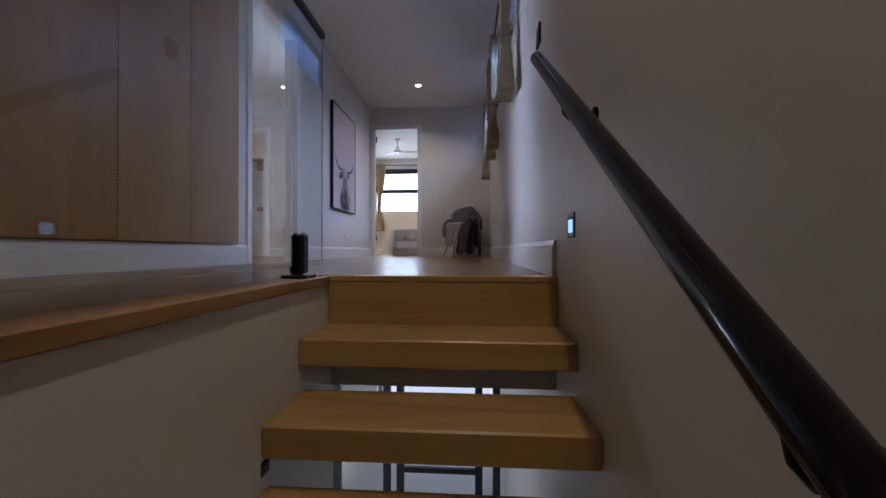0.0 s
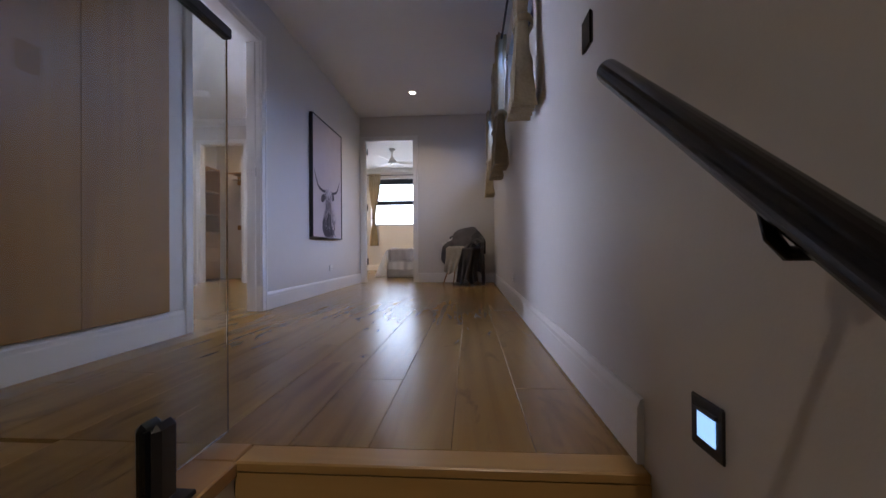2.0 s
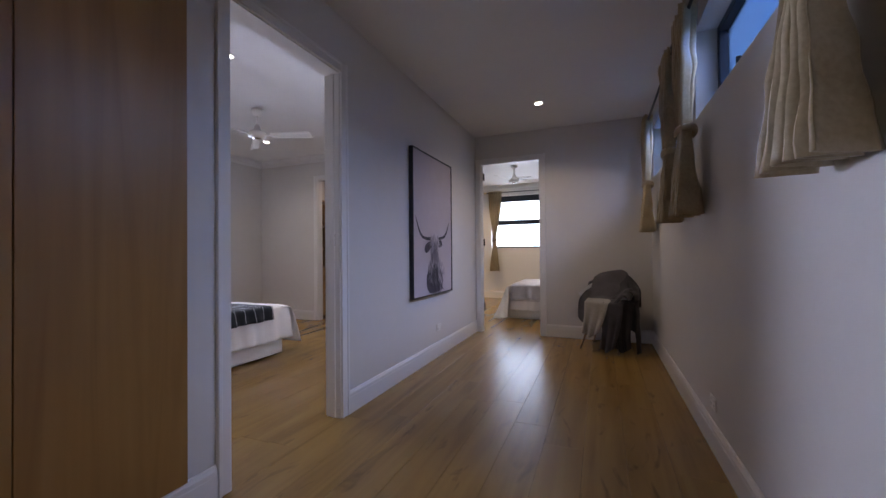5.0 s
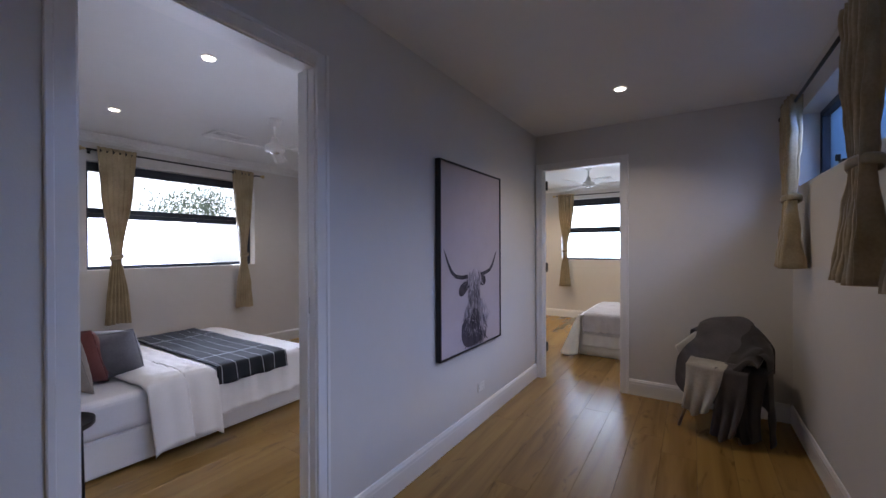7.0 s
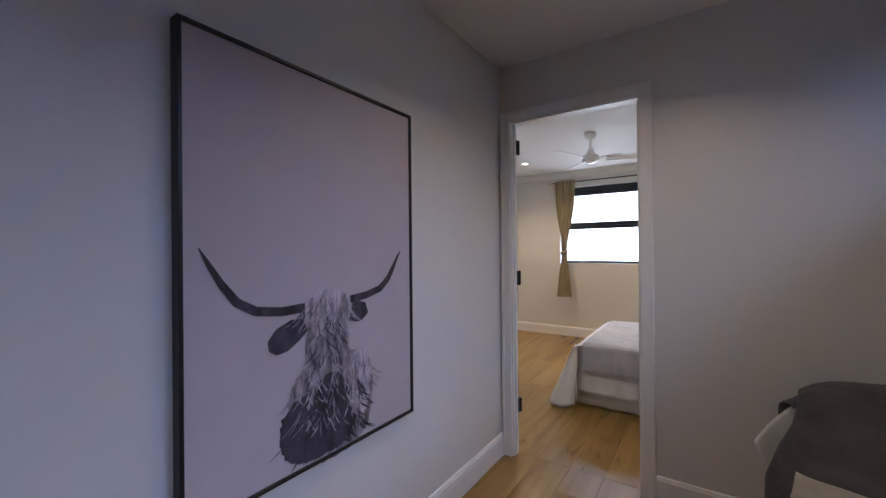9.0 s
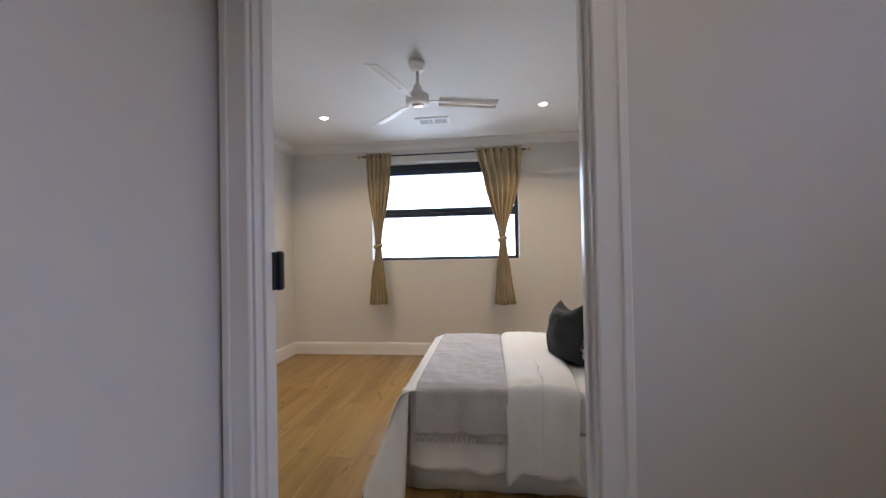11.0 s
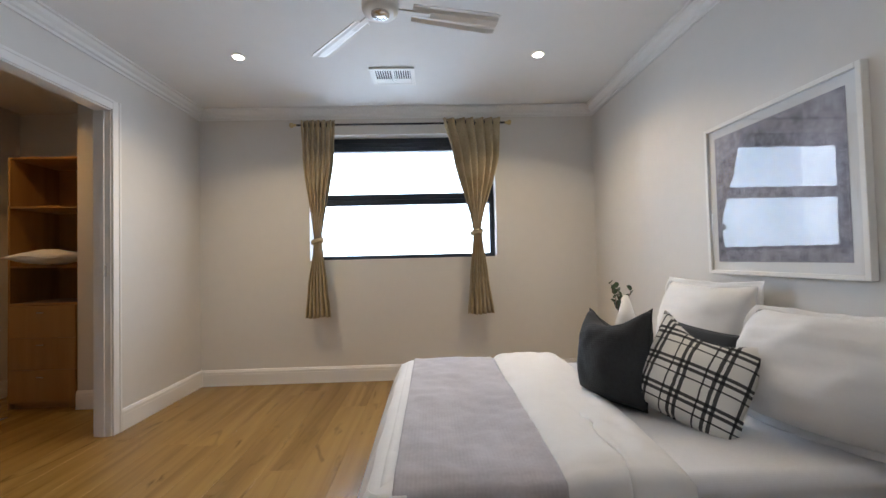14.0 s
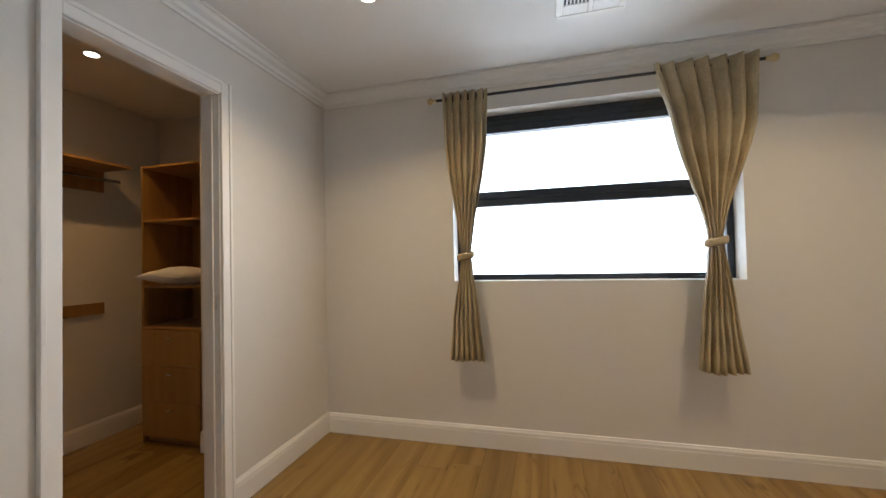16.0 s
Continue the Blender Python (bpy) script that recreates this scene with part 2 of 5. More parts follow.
M = {
    "wall": material("painted_plaster", (0.68, 0.66, 0.63), 0.5, vary=0.025, scale=0.9, bump=0.06, bump_scale=140),
    "ceiling": material("ceiling_paint", (0.78, 0.78, 0.77), 0.8, vary=0.02, scale=0.7, bump=0.05, bump_scale=120),
    "trim": material("gloss_white_trim", (0.80, 0.79, 0.77), 0.28, vary=0.02, scale=1.5, bump=0.02, bump_scale=60),
    "plank": wood_material("oak_floor_plank", (0.185, 0.103, 0.027), (0.275, 0.162, 0.044), (0.335, 0.206, 0.060), 0.25, knots=0.55),
    "sub": material("underlay", (0.10, 0.06, 0.03), 0.9, vary=0.2),
    "tread": wood_material("oak_stair_tread", (0.26, 0.150, 0.044), (0.41, 0.25, 0.08), (0.52, 0.34, 0.125), 0.34, grain=(0.9, 14.0, 14.0)),
    "veneer": wood_material("oak_veneer", (0.235, 0.118, 0.033), (0.31, 0.166, 0.049), (0.365, 0.205, 0.066), 0.38, grain=(16.0, 16.0, 0.9)),
    "edge": wood_material("oak_edging", (0.24, 0.125, 0.045), (0.36, 0.20, 0.075), (0.44, 0.27, 0.11), 0.34),
    "black": material("black_powder_coat", (0.012, 0.012, 0.014), 0.38, vary=0.2, scale=8, bump=0.05, bump_scale=300),
    "gloss_black": material("gloss_black_paint", (0.006, 0.005, 0.005), 0.14, vary=0.2, scale=4),
    "charcoal": material("charcoal_aluminium", (0.020, 0.028, 0.045), 0.4, metal=0.0, vary=0.12, scale=6),
    "white_metal": material("white_enamel", (0.80, 0.79, 0.76), 0.3, vary=0.03, scale=5),
    "chrome": material("brushed_steel", (0.65, 0.64, 0.62), 0.25, metal=1.0, vary=0.05, scale=20),
    "brass": material("pale_brass", (0.62, 0.50, 0.28), 0.28, metal=1.0, vary=0.05, scale=20),
    "glass": glass_material("clear_glass", (0.93, 0.98, 0.96)),
    "pane": glass_material("window_pane", (0.97, 0.98, 1.0)),
    "milky": glass_material("milky_pane", (0.97, 0.98, 1.0), 0.55),
    # the blue of the sky's light is put into this glass colour
    "frosted": glass_material("obscure_pane", (0.13, 0.31, 0.62), 0.35),
    "curtain": weave_material("champagne_curtain", (0.35, 0.275, 0.155), (0.49, 0.40, 0.245), 500, 0.36, 0.1, 0.04),
    "lining": weave_material("curtain_lining", (0.62, 0.60, 0.56), (0.70, 0.68, 0.64), 500, 0.6, 0.2),
    "linen": weave_material("white_bed_linen", (0.79, 0.78, 0.77), (0.81, 0.80, 0.79), 700, 0.85, 0.1, 0.08, 0.015),
    "sheet": weave_material("pale_grey_sheet", (0.68, 0.68, 0.70), (0.71, 0.71, 0.73), 700, 0.8, 0.1, 0.08, 0.02),
    "throw": weave_material("grey_muslin_throw", (0.40, 0.38, 0.41), (0.46, 0.44, 0.47), 160, 0.95, 0.4),
    "throw_dark": weave_material("charcoal_wool_throw", (0.030, 0.028, 0.031), (0.046, 0.043, 0.046), 260, 0.95, 0.1),
    "throw_grey": weave_material("grey_wool_throw", (0.068, 0.063, 0.068), (0.095, 0.088, 0.094), 260, 0.95, 0.1),
    "cream": weave_material("cream_knit", (0.36, 0.33, 0.28), (0.44, 0.41, 0.36), 220, 0.95, 0.1),
    "dark_knit": weave_material("charcoal_knit", (0.020, 0.022, 0.026), (0.031, 0.034, 0.039), 200, 0.9, 0.06, 0.3),
    "grey_cloth": weave_material("grey_cushion_cloth", (0.12, 0.12, 0.135), (0.16, 0.16, 0.18), 320, 0.9, 0.3),
    "rust": weave_material("rust_cushion_cloth", (0.13, 0.035, 0.03), (0.18, 0.05, 0.04), 320, 0.9, 0.3),
    "taupe": weave_material("taupe_cushion_cloth", (0.30, 0.26, 0.23), (0.36, 0.32, 0.28), 320, 0.9, 0.3),
    "shell": material("white_plastic_shell", (0.72, 0.71, 0.69), 0.35, vary=0.03, scale=4),
    "beech": wood_material("beech_leg", (0.22, 0.13, 0.07), (0.32, 0.20, 0.11), (0.40, 0.27, 0.16), 0.45, grain=(16, 16, 1.2)),
    "canvas": material("mauve_canvas", (0.47, 0.41, 0.43), 0.75, vary=0.02, scale=0.5, bump=0.12, bump_scale=500, second=(0.52, 0.46, 0.49)),
    "ink": material("dark_print", (0.014, 0.011, 0.018), 0.75, vary=0.6, scale=7, stretch=(1, 3, 1), second=(0.055, 0.046, 0.06), bump=0.1, bump_scale=400),
    "ink_mid": material("grey_print", (0.05, 0.042, 0.055), 0.75, vary=0.6, scale=10, stretch=(1, 4, 1.4), second=(0.30, 0.26, 0.29), bump=0.1, bump_scale=400),
    "ink_light": material("pale_print", (0.20, 0.17, 0.20), 0.75, vary=0.4, scale=11, stretch=(1, 5, 1.4), second=(0.52, 0.46, 0.50), bump=0.1, bump_scale=400),
    "print": material("smoky_print", (0.10, 0.095, 0.13), 0.5, vary=0.6, scale=2.2, second=(0.30, 0.29, 0.34)),
    "mat": material("white_mount", (0.74, 0.74, 0.73), 0.8, vary=0.02, scale=6),
    "tree_leaf": material("pale_green_foliage", (0.24, 0.30, 0.20), 0.6, vary=0.35, scale=3),
    "leaf": material("dark_green_leaf", (0.035, 0.065, 0.03), 0.45, vary=0.35, scale=30),
    "bark": material("brown_stem", (0.10, 0.065, 0.04), 0.8, vary=0.3, scale=30),
    "roof": material("pale_roof", (0.45, 0.45, 0.46), 0.7, vary=0.15, scale=2),
    "grass": material("dry_ground", (0.16, 0.15, 0.11), 0.95, vary=0.3, scale=0.6, bump=0.3, bump_scale=20),
    "concrete": material("pale_tile", (0.50, 0.49, 0.47), 0.4, vary=0.06, scale=1.5),
    "plaid": lines_material("black_white_plaid", (0.78, 0.76, 0.71), (0.010, 0.010, 0.013),
                            [(0, 8.5, 0.105, 0.1), (0, 8.5, 0.105, 0.28), (0, 8.5, 0.05, 0.52), (2, 8.5, 0.105, 0.1), (2, 8.5, 0.105, 0.28), (2, 8.5, 0.05, 0.52)], mixed=0.92),
    "navy_lines": lines_material("navy_lined_throw", (0.007, 0.011, 0.018), (0.36, 0.38, 0.42), [(1, 9.0, 0.05, 0.1), (0, 1.05, 0.016, 0.42)]),
    "downlight": glow("lamp_diffuser", (1.0, 0.90, 0.74), 22.0),
    "cool_led": glow("cool_led", (0.30, 0.58, 1.0), 0.95),
    "sky_glow": glow("bright_sky", (0.93, 0.97, 1.0), 2.6),
}

M["gloss_black"].node_tree.nodes["Principled BSDF"].inputs["Specular IOR Level"].default_value = 0.14


# ---- mesh helpers ----
def box(bm, x0, y0, z0, x1, y1, z1, bevel=0.0, seg=1):
    """A box between two corners, with rounded edges where wanted."""
    g = bmesh.ops.create_cube(bm, size=1.0)["verts"]
    for v in g:
        v.co = Vector((x0 + (v.co.x + 0.5) * (x1 - x0), y0 + (v.co.y + 0.5) * (y1 - y0), z0 + (v.co.z + 0.5) * (z1 - z0)))
    if bevel:
        es = list({e for v in g for e in v.link_edges})
        bmesh.ops.bevel(bm, geom=es, offset=bevel, segments=seg, affect="EDGES", profile=0.5)
    return bm


def boxes(*items):
    """One mesh of several boxes; each item is six numbers, and a bevel if there is a seventh."""
    bm = bmesh.new()
    for it in items:
        box(bm, *it)
    return bm


def tube(bm, pts, radius, sides=12, cap=True):
    """A round bar along points; radius may be one number or one for each point."""
    pts = [Vector(p) for p in pts]
    rs = radius if isinstance(radius, (list, tuple)) else [radius] * len(pts)
    rings = []
    for i, p in enumerate(pts):
        d = (pts[min(i + 1, len(pts) - 1)] - pts[max(i - 1, 0)]).normalized()
        q = d.to_track_quat("Z", "Y")
        rings.append([bm.verts.new(p + q @ Vector((rs[i] * math.cos(a), rs[i] * math.sin(a), 0))) for a in [2 * math.pi * k / sides for k in range(sides)]])
    for a, b in zip(rings, rings[1:]):
        for k in range(sides):
            f = bm.faces.new((a[k], a[(k + 1) % sides], b[(k + 1) % sides], b[k]))
            f.smooth = True
    if cap:
        bm.faces.new(rings[0][::-1])
        bm.faces.new(rings[-1])
    return bm


def turned(bm, profile, centre=(0, 0, 0), sides=28):
    """A body of revolution round z; the profile is a list of (radius, height)."""
    c = Vector(centre)
    rings = [[bm.verts.new(c + Vector((max(r, 1e-4) * math.cos(2 * math.pi * k / sides), max(r, 1e-4) * math.sin(2 * math.pi * k / sides), z))) for k in range(sides)] for r, z in profile]
    for a, b in zip(rings, rings[1:]):
        for k in range(sides):
            f = bm.faces.new((a[k], a[(k + 1) % sides], b[(k + 1) % sides], b[k]))
            f.smooth = True
    bm.faces.new(rings[0][::-1])
    bm.faces.new(rings[-1])
    return bm


def grid_sheet(bm, nu, nv, place, smooth=True):
    """A sheet of nu by nv cells; place(u, v) gives each corner."""
    vs = [[bm.verts.new(place(i / nu, j / nv)) for j in range(nv + 1)] for i in range(nu + 1)]
    for i in range(nu):
        for j in range(nv):
            f = bm.faces.new((vs[i][j], vs[i + 1][j], vs[i + 1][j + 1], vs[i][j + 1]))
            f.smooth = smooth
    return bm


def part(name, bm, mat, parent=None, label="", thick=0.0, shadow=True):
    """Links a bmesh as one mesh object, under a thing or part where one is given."""
    bmesh.ops.recalc_face_normals(bm, faces=bm.faces[:])
    me = bpy.data.meshes.new(name)
    bm.to_mesh(me)
    bm.free()
    me.materials.append(M[mat] if isinstance(mat, str) else mat)
    ob = new(name, me)
    if parent:
        ob.parent = parent
    if label:
        ob["label"] = label
    if thick:
        s = ob.modifiers.new("thickness", "SOLIDIFY")
        s.thickness, s.offset = thick, 0.0
    ob.visible_shadow = shadow
    return ob


def thing(name, m, label, category, group=""):
    """An empty at the base of a thing, under which its parts hang."""
    ob = new(name)
    ob.empty_display_size = 0.1
    ob.matrix_world = m if isinstance(m, Matrix) else pose(*m)
    return tagged(ob, label, category, group)


def structure(name, bm, mat, label, category):
    return tagged(part(name, bm, mat), label, category, kind="structure")


def wobble(p, amount, scale=3.0, seed=0.0):
    return noise.noise(Vector(p) * scale + Vector((seed, seed * 1.7, -seed))) * amount


# ---- structure ----
XL, XR, YE = -1.74, 0.460, 7.92          # corridor walls, end wall
R2L, R2R, R2N, R2F = -3.66, 0.32, 8.005, 11.90   # bedroom
MX, MN, MF = -5.72, 3.93, 7.87          # main bedroom: window wall, bed-head wall, far wall
SX, LY = -0.525, 2.58                   # open side of the stair, edge of the upper floor
LOW = -2.95                             # lower floor
DH = 2.34                               # door openings
BACK = -2.6

# corridor's outer wall with its two high windows, cut into pieces round the openings
WA, WB, WZ = (4.08, 5.60), (5.95, 7.70), (1.94, 2.50)
structure("wall_east", boxes((XR, BACK, LOW, XR + 0.22, YE + 0.11, WZ[0]), (XR, BACK, WZ[0], XR + 0.22, WA[0], WZ[1]), (XR, WA[1], WZ[0], XR + 0.22, WB[0], WZ[1]),
                             (XR, WB[1], WZ[0], XR + 0.22, YE + 0.11, WZ[1]), (XR, BACK, WZ[1], XR + 0.22, YE + 0.11, CEIL)), "wall", "white painted plaster wall along the stair and corridor", "wall")
structure("wall_west", boxes((XL - 0.11, 4.868, 0, XL, YE, CEIL), (XL - 0.11, 4.013, DH, XL, 4.868, CEIL), (XL - 0.11, BACK, 0, XL, 4.013, CEIL)), "wall",
          "white painted plaster wall between corridor and main bedroom", "wall")
DX0, DX1 = -1.665, -0.842
structure("wall_corridor_end", boxes((XL - 0.11, YE, 0, DX0, R2N, CEIL), (DX0, YE, DH, DX1, R2N, CEIL), (DX1, YE, 0, XR, R2N, CEIL)), "wall", "white painted end wall with a doorway", "wall")
structure("wall_behind_stair", boxes((XL - 0.11, BACK - 0.1, LOW, XR + 0.22, BACK, CEIL)), "wall", "white painted wall behind the stair", "wall")
structure("wall_stair_side", boxes((SX - 0.11, BACK, LOW, SX, LY + 0.05, -0.035)), "wall", "white painted wall beside the stair", "wall")
# bedroom at the end
RY0, RY1 = 10.095, 10.84
structure("wall_bedroom_near", boxes((R2L - 0.11, R2N - 0.11, 0, XL - 0.11, R2N, CEIL)), "wall", "white painted bedroom wall beside the door", "wall")
structure("wall_bedroom_west", boxes((R2L - 0.11, R2N, 0, R2L, RY0, CEIL), (R2L - 0.11, RY0, DH, R2L, RY1, CEIL), (R2L - 0.11, RY1, 0, R2L, R2F, CEIL)), "wall", "white painted bedroom wall with a robe doorway", "wall")
W2 = (-2.58, -0.70, 1.205, 2.475)
structure("wall_bedroom_north", boxes((-5.5, R2F, 0, W2[0], R2F + 0.24, CEIL), (W2[0], R2F, 0, W2[1], R2F + 0.24, W2[2]), (W2[0], R2F, W2[3], W2[1], R2F + 0.24, CEIL), (W2[1], R2F, 0, R2R + 0.2, R2F + 0.24, CEIL)),
          "wall", "cream-white painted bedroom wall with a window", "wall")
structure("wall_bedroom_east", boxes((R2R, R2N, 0, R2R + 0.2, R2F, CEIL)), "wall", "white painted wall at the bed's head", "wall")
# main bedroom
MWY, MWZ = (5.05, 6.95), (1.235, 2.44)
MRX = (-4.475, -3.70)
structure("wall_main_west", boxes((MX - 0.22, MN - 0.1, 0, MX, MF + 0.1, MWZ[0]), (MX - 0.22, MN - 0.1, MWZ[1], MX, MF + 0.1, CEIL), (MX - 0.22, MN - 0.1, MWZ[0], MX, MWY[0], MWZ[1]), (MX - 0.22, MWY[1], MWZ[0], MX, MF + 0.1, MWZ[1])),
          "wall", "white painted main bedroom wall with a wide window", "wall")
structure("wall_main_north", boxes((MX, MF, 0, MRX[0], MF + 0.1, CEIL), (MRX[0], MF, DH, MRX[1], MF + 0.1, CEIL), (MRX[1], MF, 0, XL - 0.11, MF + 0.1, CEIL)), "wall", "white painted main bedroom wall with a robe doorway", "wall")
structure("wall_main_south", boxes((MX, MN - 0.1, 0, XL - 0.11, MN, CEIL)), "wall", "white painted wall behind the main bed", "wall")
# robes
structure("wall_robe_west", boxes((-5.5, 9.2, 0, -5.4, R2F, CEIL)), "wall", "cream painted robe wall", "wall")
structure("wall_robe_south", boxes((-5.5, 9.1, 0, R2L - 0.11, 9.2, CEIL)), "wall", "cream painted robe wall", "wall")
structure("wall_robe_nib", boxes((-4.40, 11.40, 0, R2L - 0.11, R2F, CEIL)), "wall", "cream painted robe return wall", "wall")
structure("wall_main_robe", boxes((-5.03, MF + 0.1, 0, -4.93, 9.05, CEIL), (-4.93, 8.95, 0, -2.6, 9.05, CEIL), (-2.7, MF + 0.15, 0, -2.6, 8.95, CEIL)), "wall", "cream painted walls of the main robe", "wall")

# ceilings, one mesh each
structure("ceiling_corridor", boxes((XL - 0.11, BACK - 0.1, CEIL, XR + 0.22, YE + 0.05, CEIL + 0.12)), "ceiling", "flat white plaster ceiling", "ceiling")
structure("ceiling_bedroom", boxes((R2L - 0.11, YE + 0.05, CEIL, XR + 0.22, R2F + 0.24, CEIL + 0.12)), "ceiling", "flat white plaster ceiling", "ceiling")
structure("ceiling_main", boxes((MX - 0.22, MN - 0.1, CEIL, XL - 0.11, MF + 0.1, CEIL + 0.12)), "ceiling", "flat white plaster ceiling", "ceiling")
structure("ceiling_robe", boxes((-5.5, MF + 0.1, CEIL, R2L - 0.11, R2F + 0.24, CEIL + 0.12)), "ceiling", "flat cream robe ceiling", "ceiling")
structure("ceiling_main_robe", boxes((R2L - 0.11, MF + 0.1, CEIL + 0.002, XL - 0.11, R2N - 0.02, CEIL + 0.12)), "ceiling", "flat cream robe ceiling", "ceiling")


def cornice(name, a, b, inward, label="white stepped plaster cornice"):
    """A stepped moulding along the meeting of wall and ceiling from a to b."""
    a, b, n = Vector((*a, CEIL)), Vector((*b, CEIL)), Vector((*inward, 0))
    prof = [(0, -0.095), (0.012, -0.095), (0.014, -0.078), (0.030, -0.070), (0.036, -0.050), (0.060, -0.034), (0.072, -0.014), (0.090, -0.012), (0.090, 0)]
    bm = bmesh.new()
    rows = [[bm.verts.new(p + n * d + Vector((0, 0, z - 0.001))) for d, z in prof] for p in (a, b)]
    for k in range(len(prof) - 1):
        bm.faces.new((rows[0][k], rows[0][k + 1], rows[1][k + 1], rows[1][k]))
    return tagged(part(name, bm, "ceiling"), label, "cornice", kind="structure")


cornice("cornice_1", (R2L, R2N), (R2L, R2F), (1, 0))
cornice("cornice_2", (R2L, R2F), (R2R, R2F), (0, -1))
cornice("cornice_3", (R2R, R2F), (R2R, R2N), (-1, 0))
cornice("cornice_4", (R2R, R2N), (R2L, R2N), (0, 1))
cornice("cornice_5", (MX, MN), (MX, MF), (1, 0))
cornice("cornice_6", (MX, MF), (XL - 0.11, MF), (0, -1))


def skirting(name, a, b, inward, h=0.155):
    """A skirting board with a stepped, rounded top."""
    a, b, n = Vector((*a, 0)), Vector((*b, 0)), Vector((*inward, 0))
    prof = [(0, 0), (0.018, 0), (0.018, h - 0.045), (0.0165, h - 0.040), (0.0165, h - 0.022), (0.012, h - 0.012), (0.009, h - 0.003), (0.004, h), (0, h)]
    bm = bmesh.new()
    rows = [[bm.verts.new(p + n * (d + 0.0005) + Vector((0, 0, z + 0.001))) for d, z in prof] for p in (a, b)]
    for k in range(len(prof) - 1):
        bm.faces.new((rows[0][k], rows[0][k + 1], rows[1][k + 1], rows[1][k]))
    for r in rows:
        bm.faces.new(r)
    return tagged(part(name, bm, "trim"), "white gloss skirting board", "skirting", kind="structure")


AW = 0.068
skirting("baseboard_1", (XR, 2.597), (XR, YE), (-1, 0))
skirting("baseboard_2", (XL, 4.868 + AW), (XL, YE), (1, 0))
skirting("baseboard_3", (DX1 + AW, YE), (XR - 0.02, YE), (0, -1))
skirting("baseboard_4", (R2L, RY1 + AW), (R2L, R2F), (1, 0))
skirting("baseboard_5", (R2L + 0.02, R2F), (R2R - 0.02, R2F), (0, -1))
skirting("baseboard_6", (R2R, R2N), (R2R, R2F), (-1, 0))
skirting("baseboard_7", (R2L, R2N), (R2L, RY0 - AW), (1, 0))
skirting("baseboard_8", (MX, MN), (MX, MF), (1, 0))
skirting("baseboard_9", (MX + 0.02, MF), (MRX[0] - AW, MF), (0, -1))
skirting("baseboard_10", (MRX[1] + AW, MF), (XL - 0.13, MF), (0, -1))
skirting("baseboard_11", (-5.4, 9.2), (-5.4, 11.9), (1, 0))
skirting("baseboard_12", (-4.40, 11.40), (R2L - 0.13, 11.40), (0, -1))
skirting("baseboard_13", (XL, 3.80), (XL, 4.013 - AW), (1, 0))
skirting("baseboard_14", (XL, BACK), (XL, 3.80), (1, 0), 0.158)


def architrave(name, m, width, height, depth, label):
    """Lining and moulded architraves of an opening; local x across from 0, y through the wall from 0, z up."""
    t = thing(name, m, label, "door frame")
    t["kind"] = "structure"
    for k, (x0, x1) in enumerate(((0, 0.012), (width - 0.012, width))):
        part("jamb", boxes((x0, 0, 0.001, x1, depth, height)), "trim", t)
        part("stop", boxes((x0 + (0.009 if not k else -0.009), depth * 0.36, 0.001, x1 + (0.009 if not k else -0.009), depth * 0.36 + 0.03, height - 0.012, 0.002)), "trim", t)
    part("head", boxes((0.012, 0, height - 0.012, width - 0.012, depth, height)), "trim", t)
    for y0, y1, s in ((-0.017, 0.0, -1), (depth, depth + 0.017, 1)):
        yi, yo = (y1, y0) if s < 0 else (y0, y1)
        for x0, x1, inner in ((-AW + 0.006, 0.006, 1), (width - 0.006, width + AW - 0.006, -1)):
            bm = boxes((x0, min(yi, yo), 0.001, x1, max(yi, yo), height + AW - 0.006, 0.003))
            e = x0 - 0.002 if inner > 0 else x1 - 0.018
            box(bm, e, min(yi, yo) - (0.006 if s < 0 else 0), 0.0015, e + 0.020, max(yi, yo) + (0.006 if s > 0 else 0), height + AW - 0.003, 0.003)
            part("architrave", bm, "trim", t)
        bm = boxes((0.006, min(yi, yo), height - 0.006, width - 0.006, max(yi, yo), height + AW - 0.006, 0.003))
        box(bm, 0.0065, min(yi, yo) - (0.006 if s < 0 else 0), height + AW - 0.024, width - 0.0065, max(yi, yo) + (0.006 if s > 0 else 0), height + AW - 0.004, 0.003)
        part("architrave", bm, "trim", t)
    return t


door_frame = architrave("door_1", (DX0, YE, 0), DX1 - DX0, DH, R2N - YE, "white moulded door frame with black hinges")
for z in (0.34, 1.245, 2.175):
    part("hinge", boxes((0.012, 0.062, z - 0.05, 0.025, 0.082, z + 0.05, 0.001), (0.016, 0.078, z - 0.052, 0.036, 0.098, z + 0.052, 0.005)), "black", door_frame, "black steel butt hinge")
robe_frame = architrave("door_2", (R2L - 0.11, RY0, 0, 0, 0, 90), RY1 - RY0, DH, 0.11, "white moulded frame of the robe's sliding door")
robe_frame.matrix_world = pose(R2L, RY0, 0, 0, 0, 90)
part("latch_plate", boxes((RY1 - RY0 - 0.0145, 0.028, 1.13, RY1 - RY0 - 0.0115, 0.062, 1.21, 0.001)), "chrome", robe_frame, "dark steel strike plate")
main_frame = architrave("door_3", (XL, 4.013, 0, 0, 0, 90), 4.868 - 4.013, DH, 0.11, "white moulded frame of the main bedroom's sliding door")
part("latch_plate", boxes((0.8405, 0.035, 1.16, 0.8435, 0.075, 1.24, 0.001)), "chrome", main_frame, "dark steel strike plate")
architrave("door_4", (MRX[0], MF, 0), MRX[1] - MRX[0], DH, 0.1, "white moulded frame of the main robe doorway")


